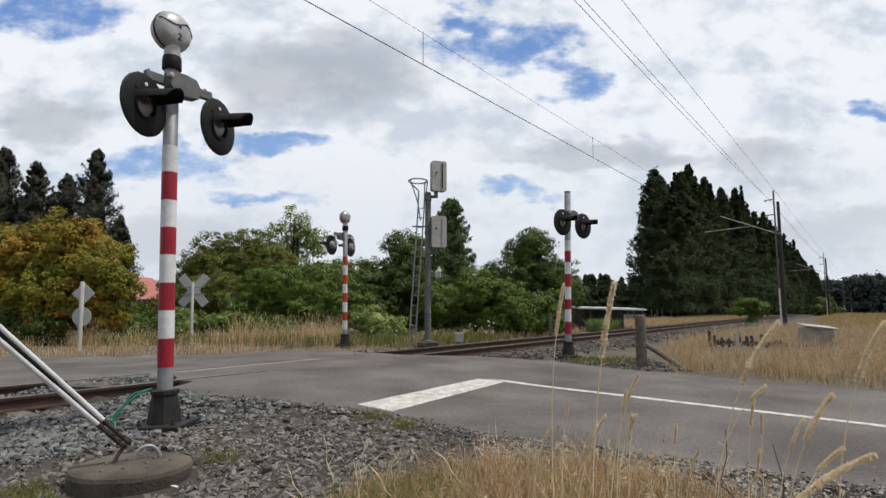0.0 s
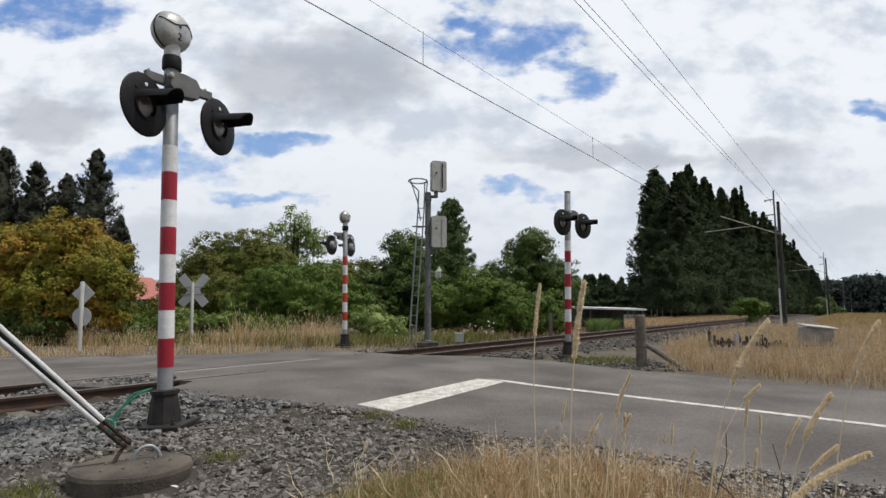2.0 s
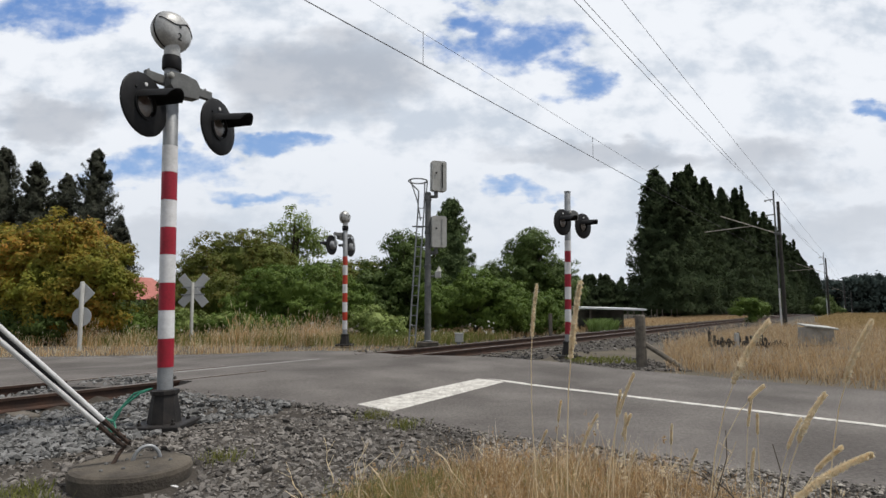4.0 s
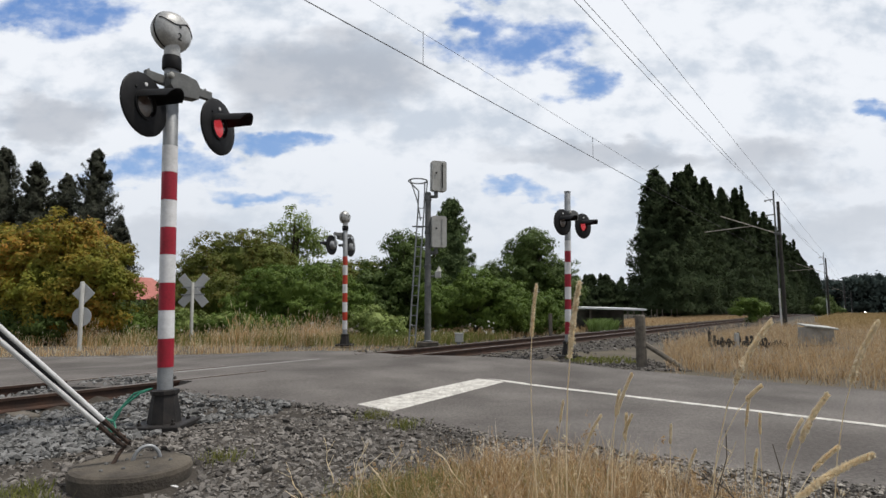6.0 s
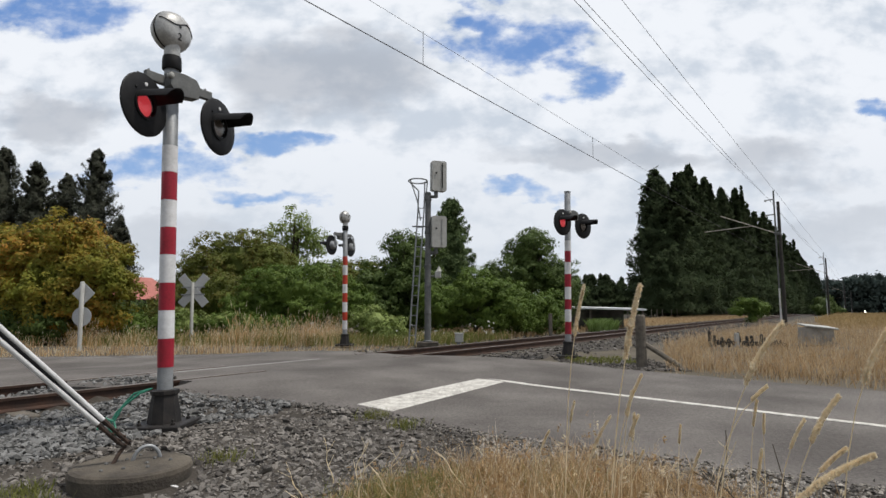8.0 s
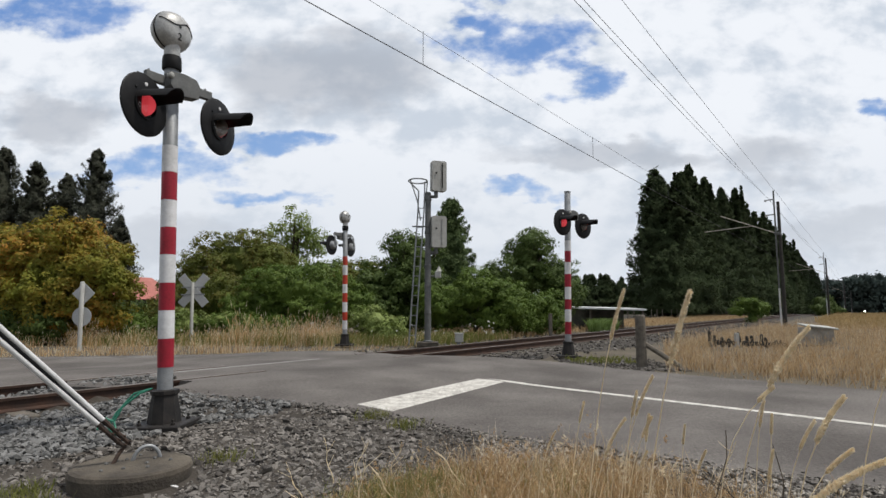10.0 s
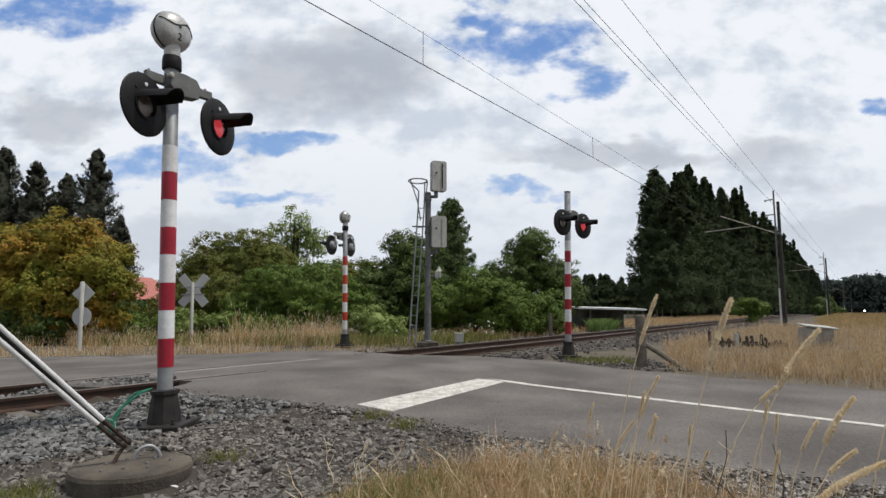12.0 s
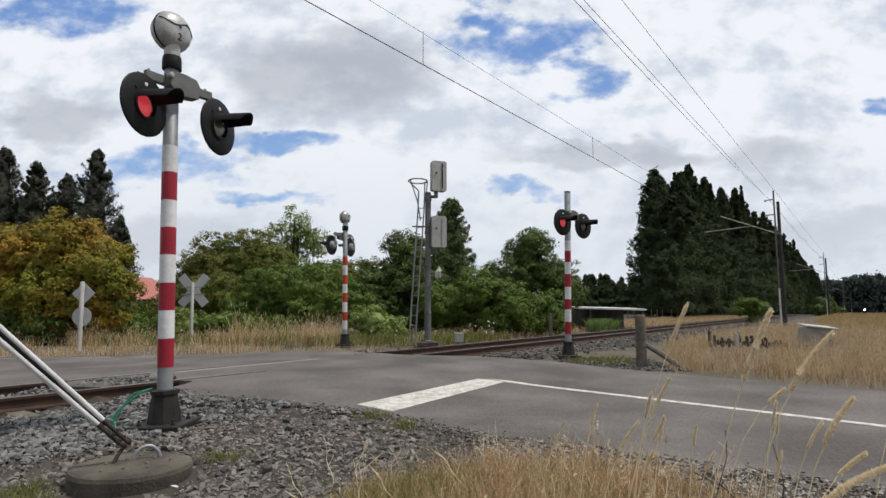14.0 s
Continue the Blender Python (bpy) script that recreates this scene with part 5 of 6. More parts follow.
    for k in range(20):
        t = 60 + k * 8.0 + k * k * 0.22 + rnd.uniform(-1.5, 1.5)
        p = on_track(-9.7 + rnd.uniform(-0.8, 0.8), t)
        h = (14.6, 16.6, 18.8, 20.4, 21.2)[min(k, 4)] + rnd.uniform(-1.0, 1.0) - (0.5 * (k - 15) if k > 15 else 0)
        near = k < 7
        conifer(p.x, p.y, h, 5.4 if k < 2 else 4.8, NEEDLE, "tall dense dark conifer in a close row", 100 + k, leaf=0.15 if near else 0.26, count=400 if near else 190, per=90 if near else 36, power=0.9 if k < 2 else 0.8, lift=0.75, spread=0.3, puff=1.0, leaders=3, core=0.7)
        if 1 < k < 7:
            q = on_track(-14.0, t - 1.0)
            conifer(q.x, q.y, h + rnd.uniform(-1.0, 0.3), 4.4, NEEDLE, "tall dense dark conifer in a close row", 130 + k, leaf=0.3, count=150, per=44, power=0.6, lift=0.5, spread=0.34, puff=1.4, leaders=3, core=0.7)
    broadleaf("bush", 23.2, 42.0, [(-0.3, 0, 1.5, 0.75, 0.6, 0.45), (0.7, 0, 1.2, 0.6, 0.6, 0.5), (0.1, 0, 0.6, 0.6, 0.6, 0.5), (-0.9, 0, 1.0, 0.5, 0.4, 0.35)], LEAF, "ragged green shrub before the conifers", "bush", 0.09, 0.34, 0.7, 200, 4)
    broadleaf("bush", 53.0, 78.0, [(0, 0, 0.9, 1.5, 1.2, 0.8), (1.7, 0, 0.7, 1.0, 1.0, 0.6), (0.5, 0, 1.8, 1.0, 0.9, 0.8)], LEAF_DARK, "green shrubs at the end of the field", "bush", 0.16, 0.6, 1.0, 201)
    # distant conifers
    for k in range(13):
        conifer(23.5 + k * 0.85, 98 + (k % 3) * 2, 6.3 + rnd.uniform(-1.6, 0.9), 3.0, NEEDLE, "distant dark green conifer tree", 210 + k, leaf=0.2, count=90, per=34, power=0.85, lift=0.6)
    for k in range(9):
        conifer(25.0 + k * 1.15, 106 + (k % 2) * 2, 6.4 + rnd.uniform(-0.8, 1.4), 2.6, NEEDLE, "distant dark green conifer tree", 240 + k, leaf=0.22, count=80, per=30, power=0.9, lift=0.6)
    # wooded hills on the skyline
    rng = np.random.default_rng(77)
    cs = []
    for k in range(2000):
        a = rng.uniform(30, 46)
        d = rng.uniform(470, 540)
        h = 16 + 14 * max(0, math.sin((a - 30) / 16 * 3.14)) + rng.uniform(-2, 3)
        cs.append((d * math.sin(radians(a)), d * math.cos(radians(a)), -9 + h * rng.random() ** 0.6))
    for k in range(900):
        a = rng.uniform(-45, 30)
        d = rng.uniform(260, 300)
        cs.append((d * math.sin(radians(a)), d * math.cos(radians(a)), -5 + 9 * rng.random()))
    woods = new("far_woods", leaf_mesh("far_woods", cs, np.full(len(cs), 3.0), 46, 1.3, HAZY_WOOD, rng))
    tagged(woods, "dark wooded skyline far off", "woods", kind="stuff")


planting()


# ---- grass ----
def grass(name, n, place, height, width, mat, label, seed, lean=0.35, heads=0.0):
    """Blades, each bent over in three steps; some carry a seed head."""
    rnd = random.Random(seed)
    verts, faces = [], []
    for _ in range(n):
        q = place(rnd)
        if q is None:
            continue
        x, y, z, k = q
        h = height * k * rnd.uniform(0.45, 1.15)
        a, b = rnd.uniform(0, 6.283), rnd.uniform(0, 6.283)
        lx, ly = math.cos(a) * lean * h * rnd.random() + 0.08 * h, math.sin(a) * lean * h * rnd.random()
        wx, wy = math.cos(b) * width * 0.5, math.sin(b) * width * 0.5
        i = len(verts)
        verts += [(x - wx, y - wy, z), (x + wx, y + wy, z), (x + lx * 0.35 + wx * 0.8, y + ly * 0.35 + wy * 0.8, z + h * 0.6), (x + lx * 0.35 - wx * 0.8, y + ly * 0.35 - wy * 0.8, z + h * 0.6), (x + lx, y + ly, z + h)]
        faces += [(i, i + 1, i + 2, i + 3), (i + 3, i + 2, i + 4)]
        if rnd.random() < heads:
            s = width * rnd.uniform(0.6, 1.1)
            j = len(verts)
            hx, hy, hz = x + lx, y + ly, z + h
            ex, ey = lx * 0.25, ly * 0.25
            verts += [(hx, hy, hz - 0.01), (hx + ex * 0.5 + s * math.cos(b), hy + ey * 0.5 + s * math.sin(b), hz + 0.12 * h), (hx + ex, hy + ey, hz + 0.25 * h), (hx + ex * 0.5 - s * math.cos(b), hy + ey * 0.5 - s * math.sin(b), hz + 0.12 * h)]
            faces.append((j, j + 1, j + 2, j + 3))
    ob = new(name, mesh_from(name, verts, faces, mat))
    return tagged(ob, label, "grass", kind="stuff")


def tangle(name, n, place, height, width, mat, label, seed, curl=1.0, heads=0.0):
    """Dead blades that bow and twist over one another, in five steps each; some carry a feathery head."""
    rnd = random.Random(seed)
    verts, faces = [], []
    for _ in range(n):
        q = place(rnd)
        if q is None:
            continue
        x, y, z, k = q
        h = height * k * rnd.uniform(0.35, 1.2)
        a, b = rnd.uniform(0, 6.283), rnd.uniform(0, 6.283)
        tilt, turn = rnd.uniform(0.0, 0.5), rnd.gauss(0, 0.25) * curl
        bend = abs(rnd.gauss(0.28, 0.22)) * curl
        p, w = Vector((x, y, z)), width * rnd.uniform(0.5, 1.2)
        side = Vector((math.cos(b), math.sin(b), 0)) * w * 0.5
        i, steps = len(verts), 5
        for j in range(steps):
            f = 1 - 0.16 * j
            verts += [tuple(p - side * f), tuple(p + side * f)]
            if j < steps:
                d = Vector((math.sin(tilt) * math.cos(a), math.sin(tilt) * math.sin(a), math.cos(tilt)))
                p = p + d * (h / steps)
                tilt += bend * (0.6 + 0.3 * j)
                a += turn
        verts.append(tuple(p))
        faces += [(i + 2 * j, i + 2 * j + 1, i + 2 * j + 3, i + 2 * j + 2) for j in range(steps - 1)] + [(i + 2 * steps - 2, i + 2 * steps - 1, i + 2 * steps)]
        if rnd.random() < heads:
            for _ in range(4):
                e = p + Vector((rnd.gauss(0, 0.006), rnd.gauss(0, 0.006), rnd.uniform(-0.03, 0.015)))
                j = len(verts)
                verts += [tuple(e), tuple(e + side * 1.4 + Vector((0, 0, 0.012))), tuple(e + d * 0.028)]
                faces.append((j, j + 1, j + 2))
    ob = new(name, mesh_from(name, verts, faces, mat))
    return tagged(ob, label, "grass", kind="stuff")


def on_road(x, y):
    return inside(x, y, ROAD_EDGE)


TUFTS = []


def meadow():
    def near(rnd):
        x, y = rnd.uniform(-0.75, 2.3), rnd.uniform(2.7, 4.6)
        u = x / y
        edge = np.interp(u, (-0.2, -0.14, -0.05, 0.08, 0.22, 0.32, 0.42, 0.5, 0.6), (3.25, 3.65, 3.9, 4.1, 4.1, 3.95, 3.7, 3.4, 3.1)) + 0.16 * noise.noise(Vector((x * 5, y * 5, 2)))
        if y > edge + rnd.gauss(0, 0.08) or road_gap(x, y) < 0.22 or rnd.random() < 2.2 * max(0, u - 0.36):
            return None
        thin = 0.5 + 0.5 * noise.noise(Vector((x * 4, y * 4, 8)))
        if rnd.random() > 0.45 + thin:
            return None
        k = np.interp(u, (-0.2, -0.05, 0.1, 0.25, 0.45), (0.5, 0.66, 0.9, 0.95, 0.7))
        return x, y, gravel_z(x, y) - 0.015, k * (0.65 + 0.55 * thin) * (1.15 - 0.28 * max(0, y - 3.4))

    for k in range(10):
        x0 = -0.75 + 0.305 * k

        def patch(rnd, x0=x0):
            q = near(rnd)
            return q if q and x0 <= q[0] < x0 + 0.305 else None

        tuft = tangle("foreground_grass", 11000, patch, 0.34, 0.0036, (DRY, DRY_FINE)[k % 2], "thick clump of long golden dead grass", 310 + k, 0.75, 0.06)
        root = Vector((x0 + 0.15, 3.4, gravel_z(x0 + 0.15, 3.4)))
        tuft.data.transform(Matrix.Translation(-root))
        tuft.location = root
        TUFTS.append((tuft, root, k))

    tangle("pale_straw", 2600, near, 0.38, 0.0036, PLUME, "pale bleached straw among the dead grass", 41, 0.9, 0.05)
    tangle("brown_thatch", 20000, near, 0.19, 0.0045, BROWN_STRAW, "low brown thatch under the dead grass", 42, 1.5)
    tangle("russet_straw", 5000, near, 0.28, 0.0036, DRY_RED, "russet dead grass in the clump", 43, 0.9, 0.05)

    def green(rnd):
        x, y = rnd.gauss(-0.25, 0.22), rnd.uniform(3.0, 3.95)
        if rnd.random() < 0.18:
            x = rnd.gauss(0.75, 0.15)
        return (x, y, gravel_z(x, y) - 0.02, 1.0) if y < 3.85 + 0.5 * min(x, 0) else None

    tangle("green_grass", 4200, green, 0.2, 0.005, GREENGRASS, "fresh green grass at the foot of the dead clump", 32, 0.8)

    def right(rnd):
        y = rnd.uniform(6.5, 34)
        x = rnd.uniform(3.6, 0.86 * y + 1.5)
        s = track_side(x, y)
        if s < 2.9 or x < 0.392 * y + 0.05 or on_road(x, y) or on_road(x - 0.35, y - 0.3) or (on_road(x - 0.75, y - 0.65) and rnd.random() < 0.75) or (0.475 < x / y < 0.585 and 13.0 < y < 17.4 and rnd.random() < 0.75) or (0.62 < x / y < 0.72 and 14.0 < y < 17.4 and rnd.random() < 0.7):
            return None
        clump = noise.noise(Vector((x * 1.1, y * 1.1, 1))) + 0.6 * noise.noise(Vector((x * 3, y * 3, 4)))
        if rnd.random() > 0.75 + clump:
            return None
        return x, y, -0.06, max(0.25, 0.72 + 0.75 * clump)

    grass("field_grass", 26000, right, 0.4, 0.009, DRY_PALE, "tall bleached dry grass between road and track", 333, 0.75, 0.4)
    tangle("field_grass", 26000, right, 0.42, 0.008, DRY_FINE, "tall golden dry grass between road and track", 33, 0.55, 0.3)
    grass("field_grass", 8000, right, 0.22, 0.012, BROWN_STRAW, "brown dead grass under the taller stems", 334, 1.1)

    def far_right(rnd):
        y = rnd.uniform(30, 110)
        x = rnd.uniform(0.6 * y + 3, 0.86 * y + 6)
        if track_side(x, y) < 4.5:
            return None
        return x, y, fall(x, y) - 0.06, 1.0

    grass("far_field_grass", 26000, far_right, 0.38, 0.05, DRY_FIELD, "dry golden field running to the woods", 34, 0.5, 0.3)

    def verge(rnd):
        x = rnd.uniform(-17, 4.5)
        y = rnd.uniform(11.5, 21.5)
        if on_road(x, y) or on_road(x, y - 0.3) or track_side(x, y) > -2.4:
            return None
        clump = noise.noise(Vector((x * 0.9, y * 0.6, 7))) + 0.5 * noise.noise(Vector((x * 2.5, y * 2.5, 3)))
        if clump < -0.05 and rnd.random() < 0.7:
            return None
        k = max(0.12, 0.42 + 0.8 * clump)
        k = k * (1.0 if y > 16.6 else 0.5) if x < -3.2 else k * (0.55 if y > 17 else 0.22)
        if -6.6 < x < -3.4 and y > 16.8:
            k += 0.3 + 0.3 * clump
        if rnd.random() > 0.2 + k:
            return None
        return x, y, -0.06, k

    grass("verge_grass", 36000, verge, 0.66, 0.01, DRY_RED, "uneven golden dry grass along the far verge", 35, 0.7, 0.4)
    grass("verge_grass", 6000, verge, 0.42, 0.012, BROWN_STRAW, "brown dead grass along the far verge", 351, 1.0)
    grass("verge_grass", 16000, verge, 0.75, 0.007, PLUME, "pale feathery grass heads along the far verge", 352, 0.6, 0.6)

    def beyond(rnd):
        t, s = rnd.uniform(14, 75), rnd.uniform(-9, -2.6)
        p = on_track(s, t)
        return p.x, p.y, fall(p.x, p.y) - 0.06, 0.6

    grass("trackside_grass", 14000, beyond, 0.4, 0.03, DRY, "short pale dry grass beside the track", 36, 0.5, 0.2)

    def weeds(rnd):
        if rnd.random() < 0.05:
            return rnd.uniform(2.7, 4.1), rnd.uniform(11.5, 12.6), -0.05, 0.3
        x = rnd.uniform(-11, 2.5)
        y = rnd.uniform(16.8, 21)
        return (x, y, -0.06, 0.9) if track_side(x, y) < -2.3 else None

    grass("weeds", 7000, weeds, 0.42, 0.022, GREENGRASS, "green weeds among the dry verge grass", 37, 0.7)

    def crop(rnd):
        y = rnd.uniform(27.0, 29.2)
        x = rnd.uniform(0.262, 0.35) * y
        return (x, y, -0.1, 1.0) if track_side(x, y) < -2.3 else None

    grass("crop_rows", 4000, crop, 0.62, 0.05, CROP, "green leafy crop growing in the field", 39, 0.8)

    def tufts(rnd):
        cx, cy = rnd.choice(((-2.62, 3.62), (-1.62, 4.25), (-0.7, 5.75), (-0.35, 5.3), (-2.5, 3.45)))
        x, y = cx + rnd.gauss(0, 0.08), cy + rnd.gauss(0, 0.06)
        return x, y, gravel_z(x, y), 1.0

    grass("gravel_weeds", 700, tufts, 0.09, 0.006, GREENGRASS, "small yellow-green weeds in the gravel", 38, 1.0)
    rng = np.random.default_rng(12)
    cs = np.stack([rng.uniform(-9.5, 2.4, 60), rng.uniform(18.5, 20.5, 60), rng.uniform(0.15, 0.6, 60)], 1)
    fl = new("white_flowers", leaf_mesh("white_flowers", cs, np.full(60, 0.05), 5, 0.035, PETAL, rng))
    tagged(fl, "scattered white wild flowers in the verge", "flowers", kind="stuff")


meadow()

STALKS = []


def seed_stalk(x, y, h, head, thick, bend, lean0, label, share=1.0, phase=0.0):
    """A tall grass stem with a fluffy seed head that bows over at its tip."""
    th = base_at("grass_stalk", pose(x, y, -0.06), label, "grass stalk", "tall grass stalks")
    pts = []
    for k in range(13):
        u = k / 12
        pts.append(Vector((bend * u ** 5 * h, 0.02 * u * u, h * (u - 0.35 * abs(bend) * u ** 6))))
    stem = tube(pts, [0.0017 - 0.0009 * k / 12 for k in range(13)], 6)
    part("stem", stem, PLUME, th)
    rng = np.random.default_rng(int(1000 * (x + 5) + 77 * y))
    fine = []
    for k in range(60):
        u = 1 - head / h * (1 - k / 59)
        fine.append((bend * u ** 5 * h, 0.02 * u * u, h * (u - 0.35 * abs(bend) * u ** 6)))
    u = np.linspace(0, 1, 60)
    w = thick * (0.66 if thick < 0.0095 and share < 0.5 else 0.9) * np.minimum(1, u * 4 + 0.12) * (1 - u) ** 0.75 * rng.uniform(0.55, 1.1, 60) * (1 + 0.25 * np.sin(u * 22 + x * 40))
    plume = new("seed_head", leaf_mesh("seed_head", fine, w * 0.6, 46 if thick > 0.008 else 26, 0.0031 if thick > 0.008 else 0.0028, PLUME, rng, droop=-1.6, stretch=1.7))
    plume.parent = th
    STALKS.append((th, x, y, lean0, share, phase))
    return th


def stalks():
    tall = "tall dry grass stalk with a pale fluffy seed head"
    seed_stalk(0.247, 0.98, 1.245, 0.14, 0.01, 0.05, 0.0, tall, 1.0)
    seed_stalk(0.30, 1.45, 1.26, 0.14, 0.0085, 0.05, -2.0, tall, 1.15)
    seed_stalk(0.502, 1.1, 1.21, 0.15, 0.013, 0.14, 0.0, tall, 0.42, 0.2)
    seed_stalk(0.74, 1.1, 1.2, 0.14, 0.01, 0.12, 0.0, tall, 0.4, 0.3)
    seed_stalk(0.435, 1.5, 1.035, 0.12, 0.006, 0.1, -0.7, tall, 0.35, 0.1)
    seed_stalk(0.469, 1.55, 0.965, 0.07, 0.005, 0.05, -0.5, tall, 0.3, 0.5)
    seed_stalk(0.37, 1.6, 0.91, 0.13, 0.0075, 0.12, -1.0, tall, 0.5, 0.3)
    seed_stalk(0.56, 1.7, 0.868, 0.08, 0.007, 0.03, -1.0, tall, 0.5, 0.7)
    seed_stalk(0.51, 1.7, 0.885, 0.07, 0.006, 0.1, -1.0, tall, 0.45, 0.2)
    seed_stalk(0.42, 2.0, 0.862, 0.075, 0.0055, 0.05, -1.0, tall, 0.55, 0.9)
    seed_stalk(0.717, 1.45, 1.035, 0.05, 0.006, 0.2, -5.0, "thin pale grass stalk with a curled tip", 0.2, 0.1)
    seed_stalk(0.665, 1.15, 1.05, 0.115, 0.0105, 0.14, -0.4, tall, 0.2, 0.4)
    seed_stalk(0.86, 1.5, 0.92, 0.09, 0.0055, 0.12, -0.4, tall, 0.25, 0.2)
    seed_stalk(0.907, 1.7, 0.916, 0.08, 0.005, 0.05, -0.5, tall, 0.3, 0.6)
    seed_stalk(1.011, 1.8, 0.846, 0.06, 0.004, 0.02, -0.5, tall, 0.3, 0.3)
    seed_stalk(0.45, 0.95, 1.03, 0.14, 0.012, 0.28, -0.4, tall, 0.2, 0.2)
    seed_stalk(0.808, 1.5, 0.817, 0.08, 0.006, 0.05, -0.5, tall, 0.35, 0.8)
    seed_stalk(0.77, 1.9, 0.793, 0.06, 0.005, 0.03, -0.5, tall, 0.35, 0.5)
    seed_stalk(0.674, 1.2, 0.947, 0.07, 0.006, 0.2, -0.4, tall, 0.2, 0.6)
    seed_stalk(0.344, 2.2, 0.726, 0.08, 0.006, 0.1, -0.5, tall, 0.3, 0.2)
    seed_stalk(0.633, 2.0, 0.701, 0.08, 0.006, 0.1, -0.5, tall, 0.3, 0.4)
    seed_stalk(0.793, 1.9, 0.728, 0.07, 0.005, 0.1, -0.5, tall, 0.3, 0.1)
    seed_stalk(-0.6, 2.0, 0.5, 0.08, 0.006, 0.16, 0.0, tall, 0.3, 0.2)


stalks()


def twigs():
    rnd = random.Random(19)
    for x, y, h, mat in ((-0.42, 3.0, 0.42, PLUME), (-0.25, 3.3, 0.3, PLUME), (-0.62, 2.85, 0.3, PLUME), (-0.72, 3.75, 0.3, PLUME), (-0.55, 3.6, 0.34, PLUME), (-0.35, 3.8, 0.26, PLUME), (0.05, 3.95, 0.3, BARK), (-0.85, 3.5, 0.22, PLUME), (1.45, 3.0, 0.5, PLUME), (0.15, 3.5, 0.35, PLUME), (1.0, 2.0, 0.76, BARK), (1.1, 1.6, 0.82, BARK), (1.3, 2.1, 0.7, BARK)):
        th = base_at("dry_twig", pose(x, y, gravel_z(x, y) - 0.01, rnd.uniform(-12, 12), rnd.uniform(-25, 5), 0), "thin dry bleached weed stem with side shoots" if mat is PLUME else "thin dark dead weed stem with side shoots", "twig", "dry weed stems")
        bow = rnd.uniform(-0.5, 0.5)
        pts = [((0.04 * math.sin(k * 1.3) + bow * (k / 7) ** 2) * h, 0, h * (k / 7 - 0.25 * abs(bow) * (k / 7) ** 3)) for k in range(8)]
        part("stem", tube(pts, [0.004 - 0.0004 * k for k in range(8)], 6), mat, th)
        for k in (3, 5, 6):
            q = Vector(pts[k])
            part("shoot", tube([q, q + Vector((rnd.uniform(-0.09, 0.09), 0.02, 0.07))], [0.002, 0.001], 5), mat, th)


twigs()


# ---- the approaching train ----
def train():
    th = base_at("locomotive", pose(0, 0, 0), "distant dark locomotive with a bright headlight", "train")
    part("body", box((0, 4.0, 2.0), (2.6, 8.0, 2.9), bevel=0.15), BLACK, th)
    part("underframe", box((0, 4.0, 0.4), (2.3, 7.6, 0.6), bevel=0.05), IRON, th)
    part("windscreen", box((-0.6, -0.02, 2.75), (0.9, 0.06, 0.6), bevel=0.02), DARKGLASS, th)
    part("windscreen", box((0.6, -0.02, 2.75), (0.9, 0.06, 0.6), bevel=0.02), DARKGLASS, th)
    part("headlight", lathe([(0.36, 0.0), (0.32, 0.06), (0.1, 0.08)], 16, pose(0, 0.0, 2.5, 90, 0, 0)), HEADLIGHT, th, "glowing headlight")
    return th


LOCO = train()


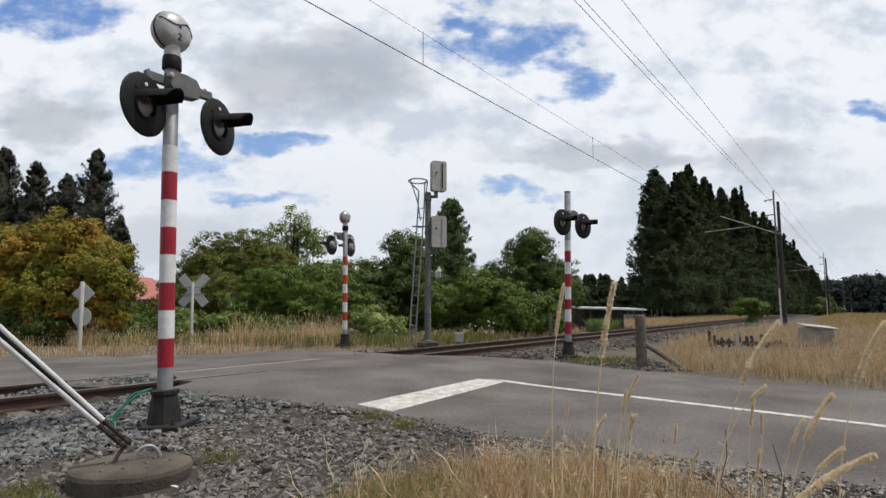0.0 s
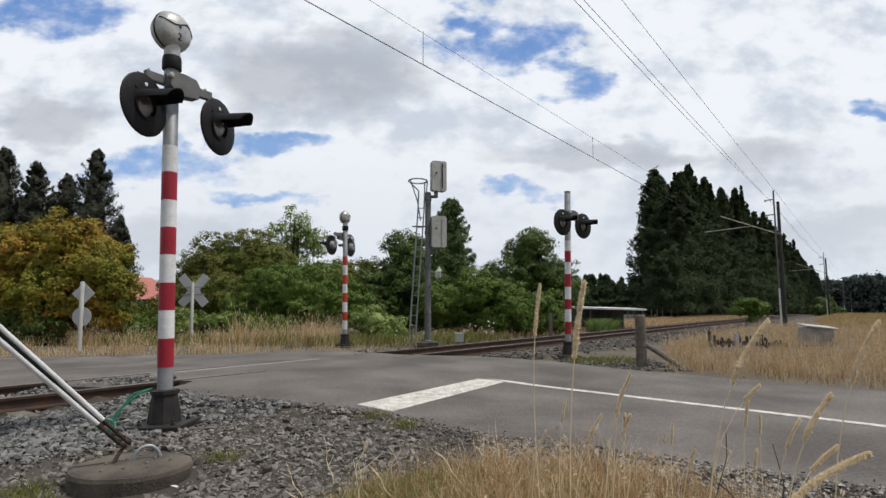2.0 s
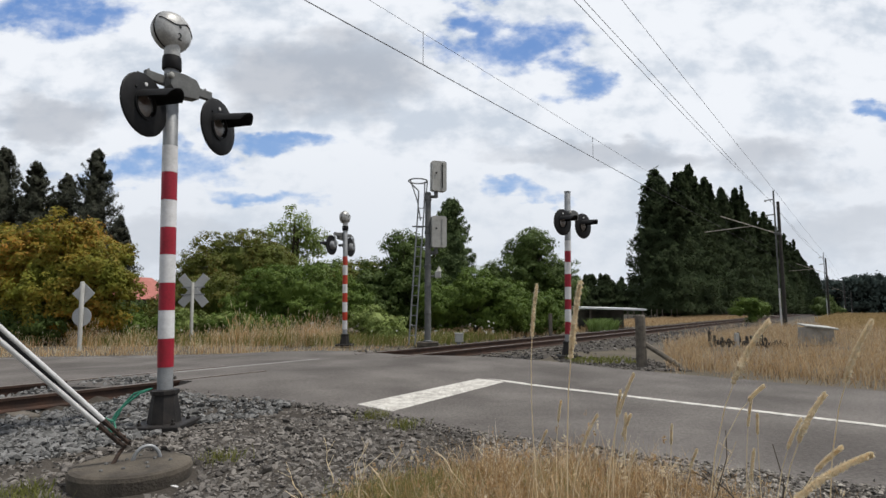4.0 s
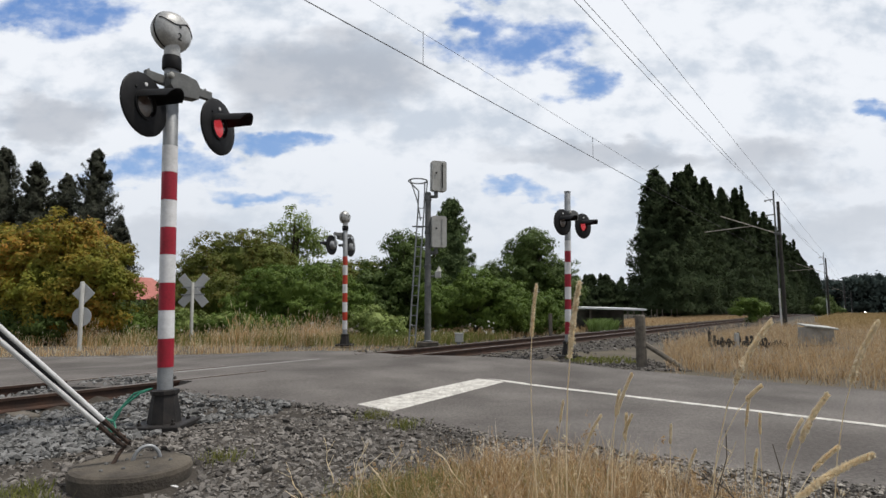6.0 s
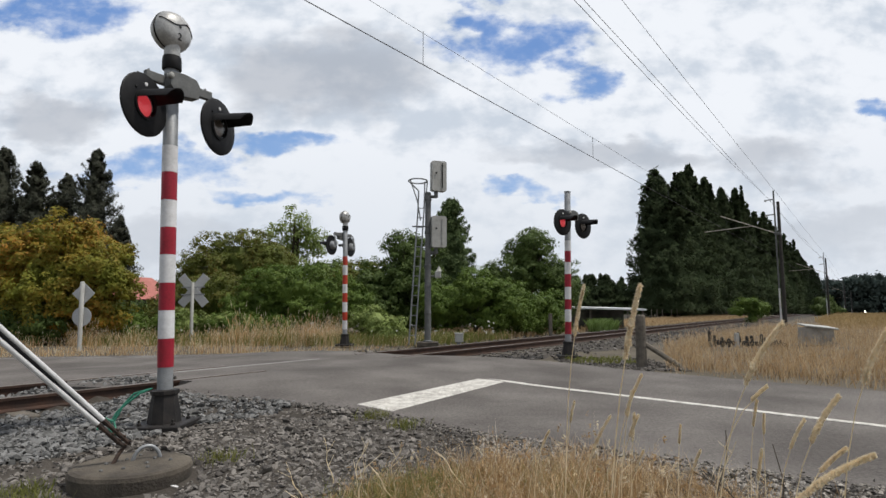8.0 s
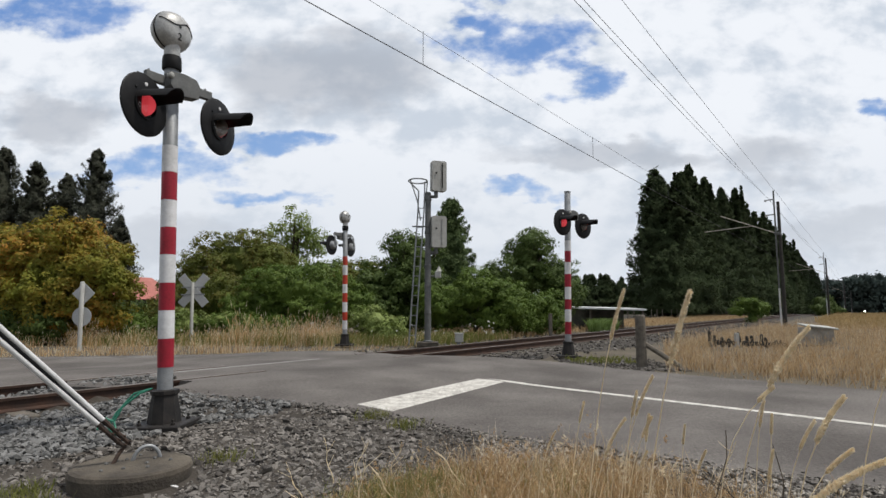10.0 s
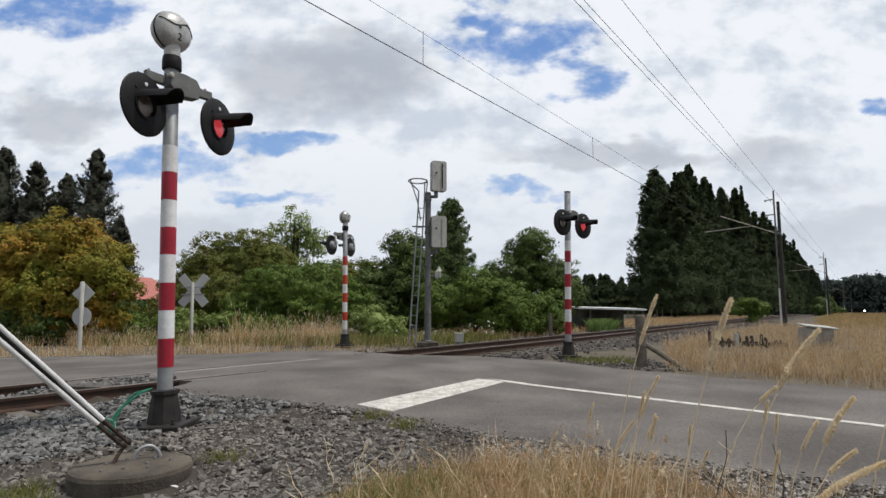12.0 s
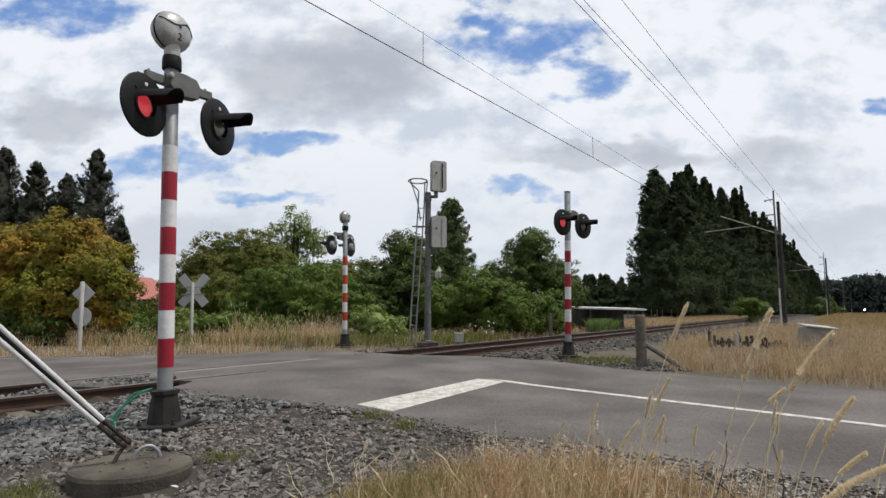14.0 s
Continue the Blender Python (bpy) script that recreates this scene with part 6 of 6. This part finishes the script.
def motions():
    # clouds drift to the right and a little nearer
    walk(SKY, [(0.0, pose(-4.8, 1.4, 0)), (14.0, pose(4.8, -1.4, 0))])
    # the train comes on along the track
    yaw = math.degrees(math.atan2(ALONG.y, ALONG.x)) - 90
    rows = []
    for t, d in ((0.0, 478), (14.0, 254)):
        x, y = 0.757 * d, d
        rows.append((t, pose(x, y, fall(x, y) + 0.05, 0, 0, yaw)))
    walk(LOCO, rows)
    # stalks sway in the wind: degrees of lean at each time
    sway = [(0.0, 0.0), (0.5, -2.3), (1.0, -3.3), (1.5, -2.3), (2.0, -2.3), (2.5, -2.7), (3.0, -1.7), (3.8, -3.0), (4.7, -1.5), (5.5, -3.5), (6.0, -2.5), (6.5, -1.6), (7.0, 1.9), (7.5, 1.2),
            (8.0, 2.0), (9.0, 4.5), (9.8, 6.5), (10.5, 7.9), (11.0, 11.3), (11.5, 12.0), (12.0, 10.2), (12.5, 9.4), (13.0, 12.2), (13.5, 12.0), (14.0, 13.2)]
    for th, x, y, lean0, share, phase in STALKS:
        walk(th, [(t, pose(x, y, -0.06, 0.4 * share * math.sin(3 * t + phase * 9), lean0 + share * a + 0.4 * math.sin(5 * t + phase * 12) * (t > 0), 0)) for t, a in sway])
    for tuft, root, k in TUFTS:
        walk(tuft, [(t, Matrix.Translation(root) @ pose(0, 0, 0, 0, 0.28 * a - 1.0 + 0.8 * math.sin(4 * t + k * 1.7), 0)) for t, a in sway])
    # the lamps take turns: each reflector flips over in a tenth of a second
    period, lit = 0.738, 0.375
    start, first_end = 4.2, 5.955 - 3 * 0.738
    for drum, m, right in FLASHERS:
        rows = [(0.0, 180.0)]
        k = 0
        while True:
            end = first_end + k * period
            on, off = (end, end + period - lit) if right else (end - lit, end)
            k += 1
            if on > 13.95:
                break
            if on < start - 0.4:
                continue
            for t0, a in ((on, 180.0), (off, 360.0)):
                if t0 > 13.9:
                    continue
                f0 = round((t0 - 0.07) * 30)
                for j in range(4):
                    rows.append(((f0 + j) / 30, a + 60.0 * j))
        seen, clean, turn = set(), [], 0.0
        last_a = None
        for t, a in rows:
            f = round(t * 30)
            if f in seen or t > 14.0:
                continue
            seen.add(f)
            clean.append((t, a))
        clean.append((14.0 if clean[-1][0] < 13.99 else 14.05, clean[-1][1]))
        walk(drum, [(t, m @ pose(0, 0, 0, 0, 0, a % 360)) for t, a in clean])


motions()
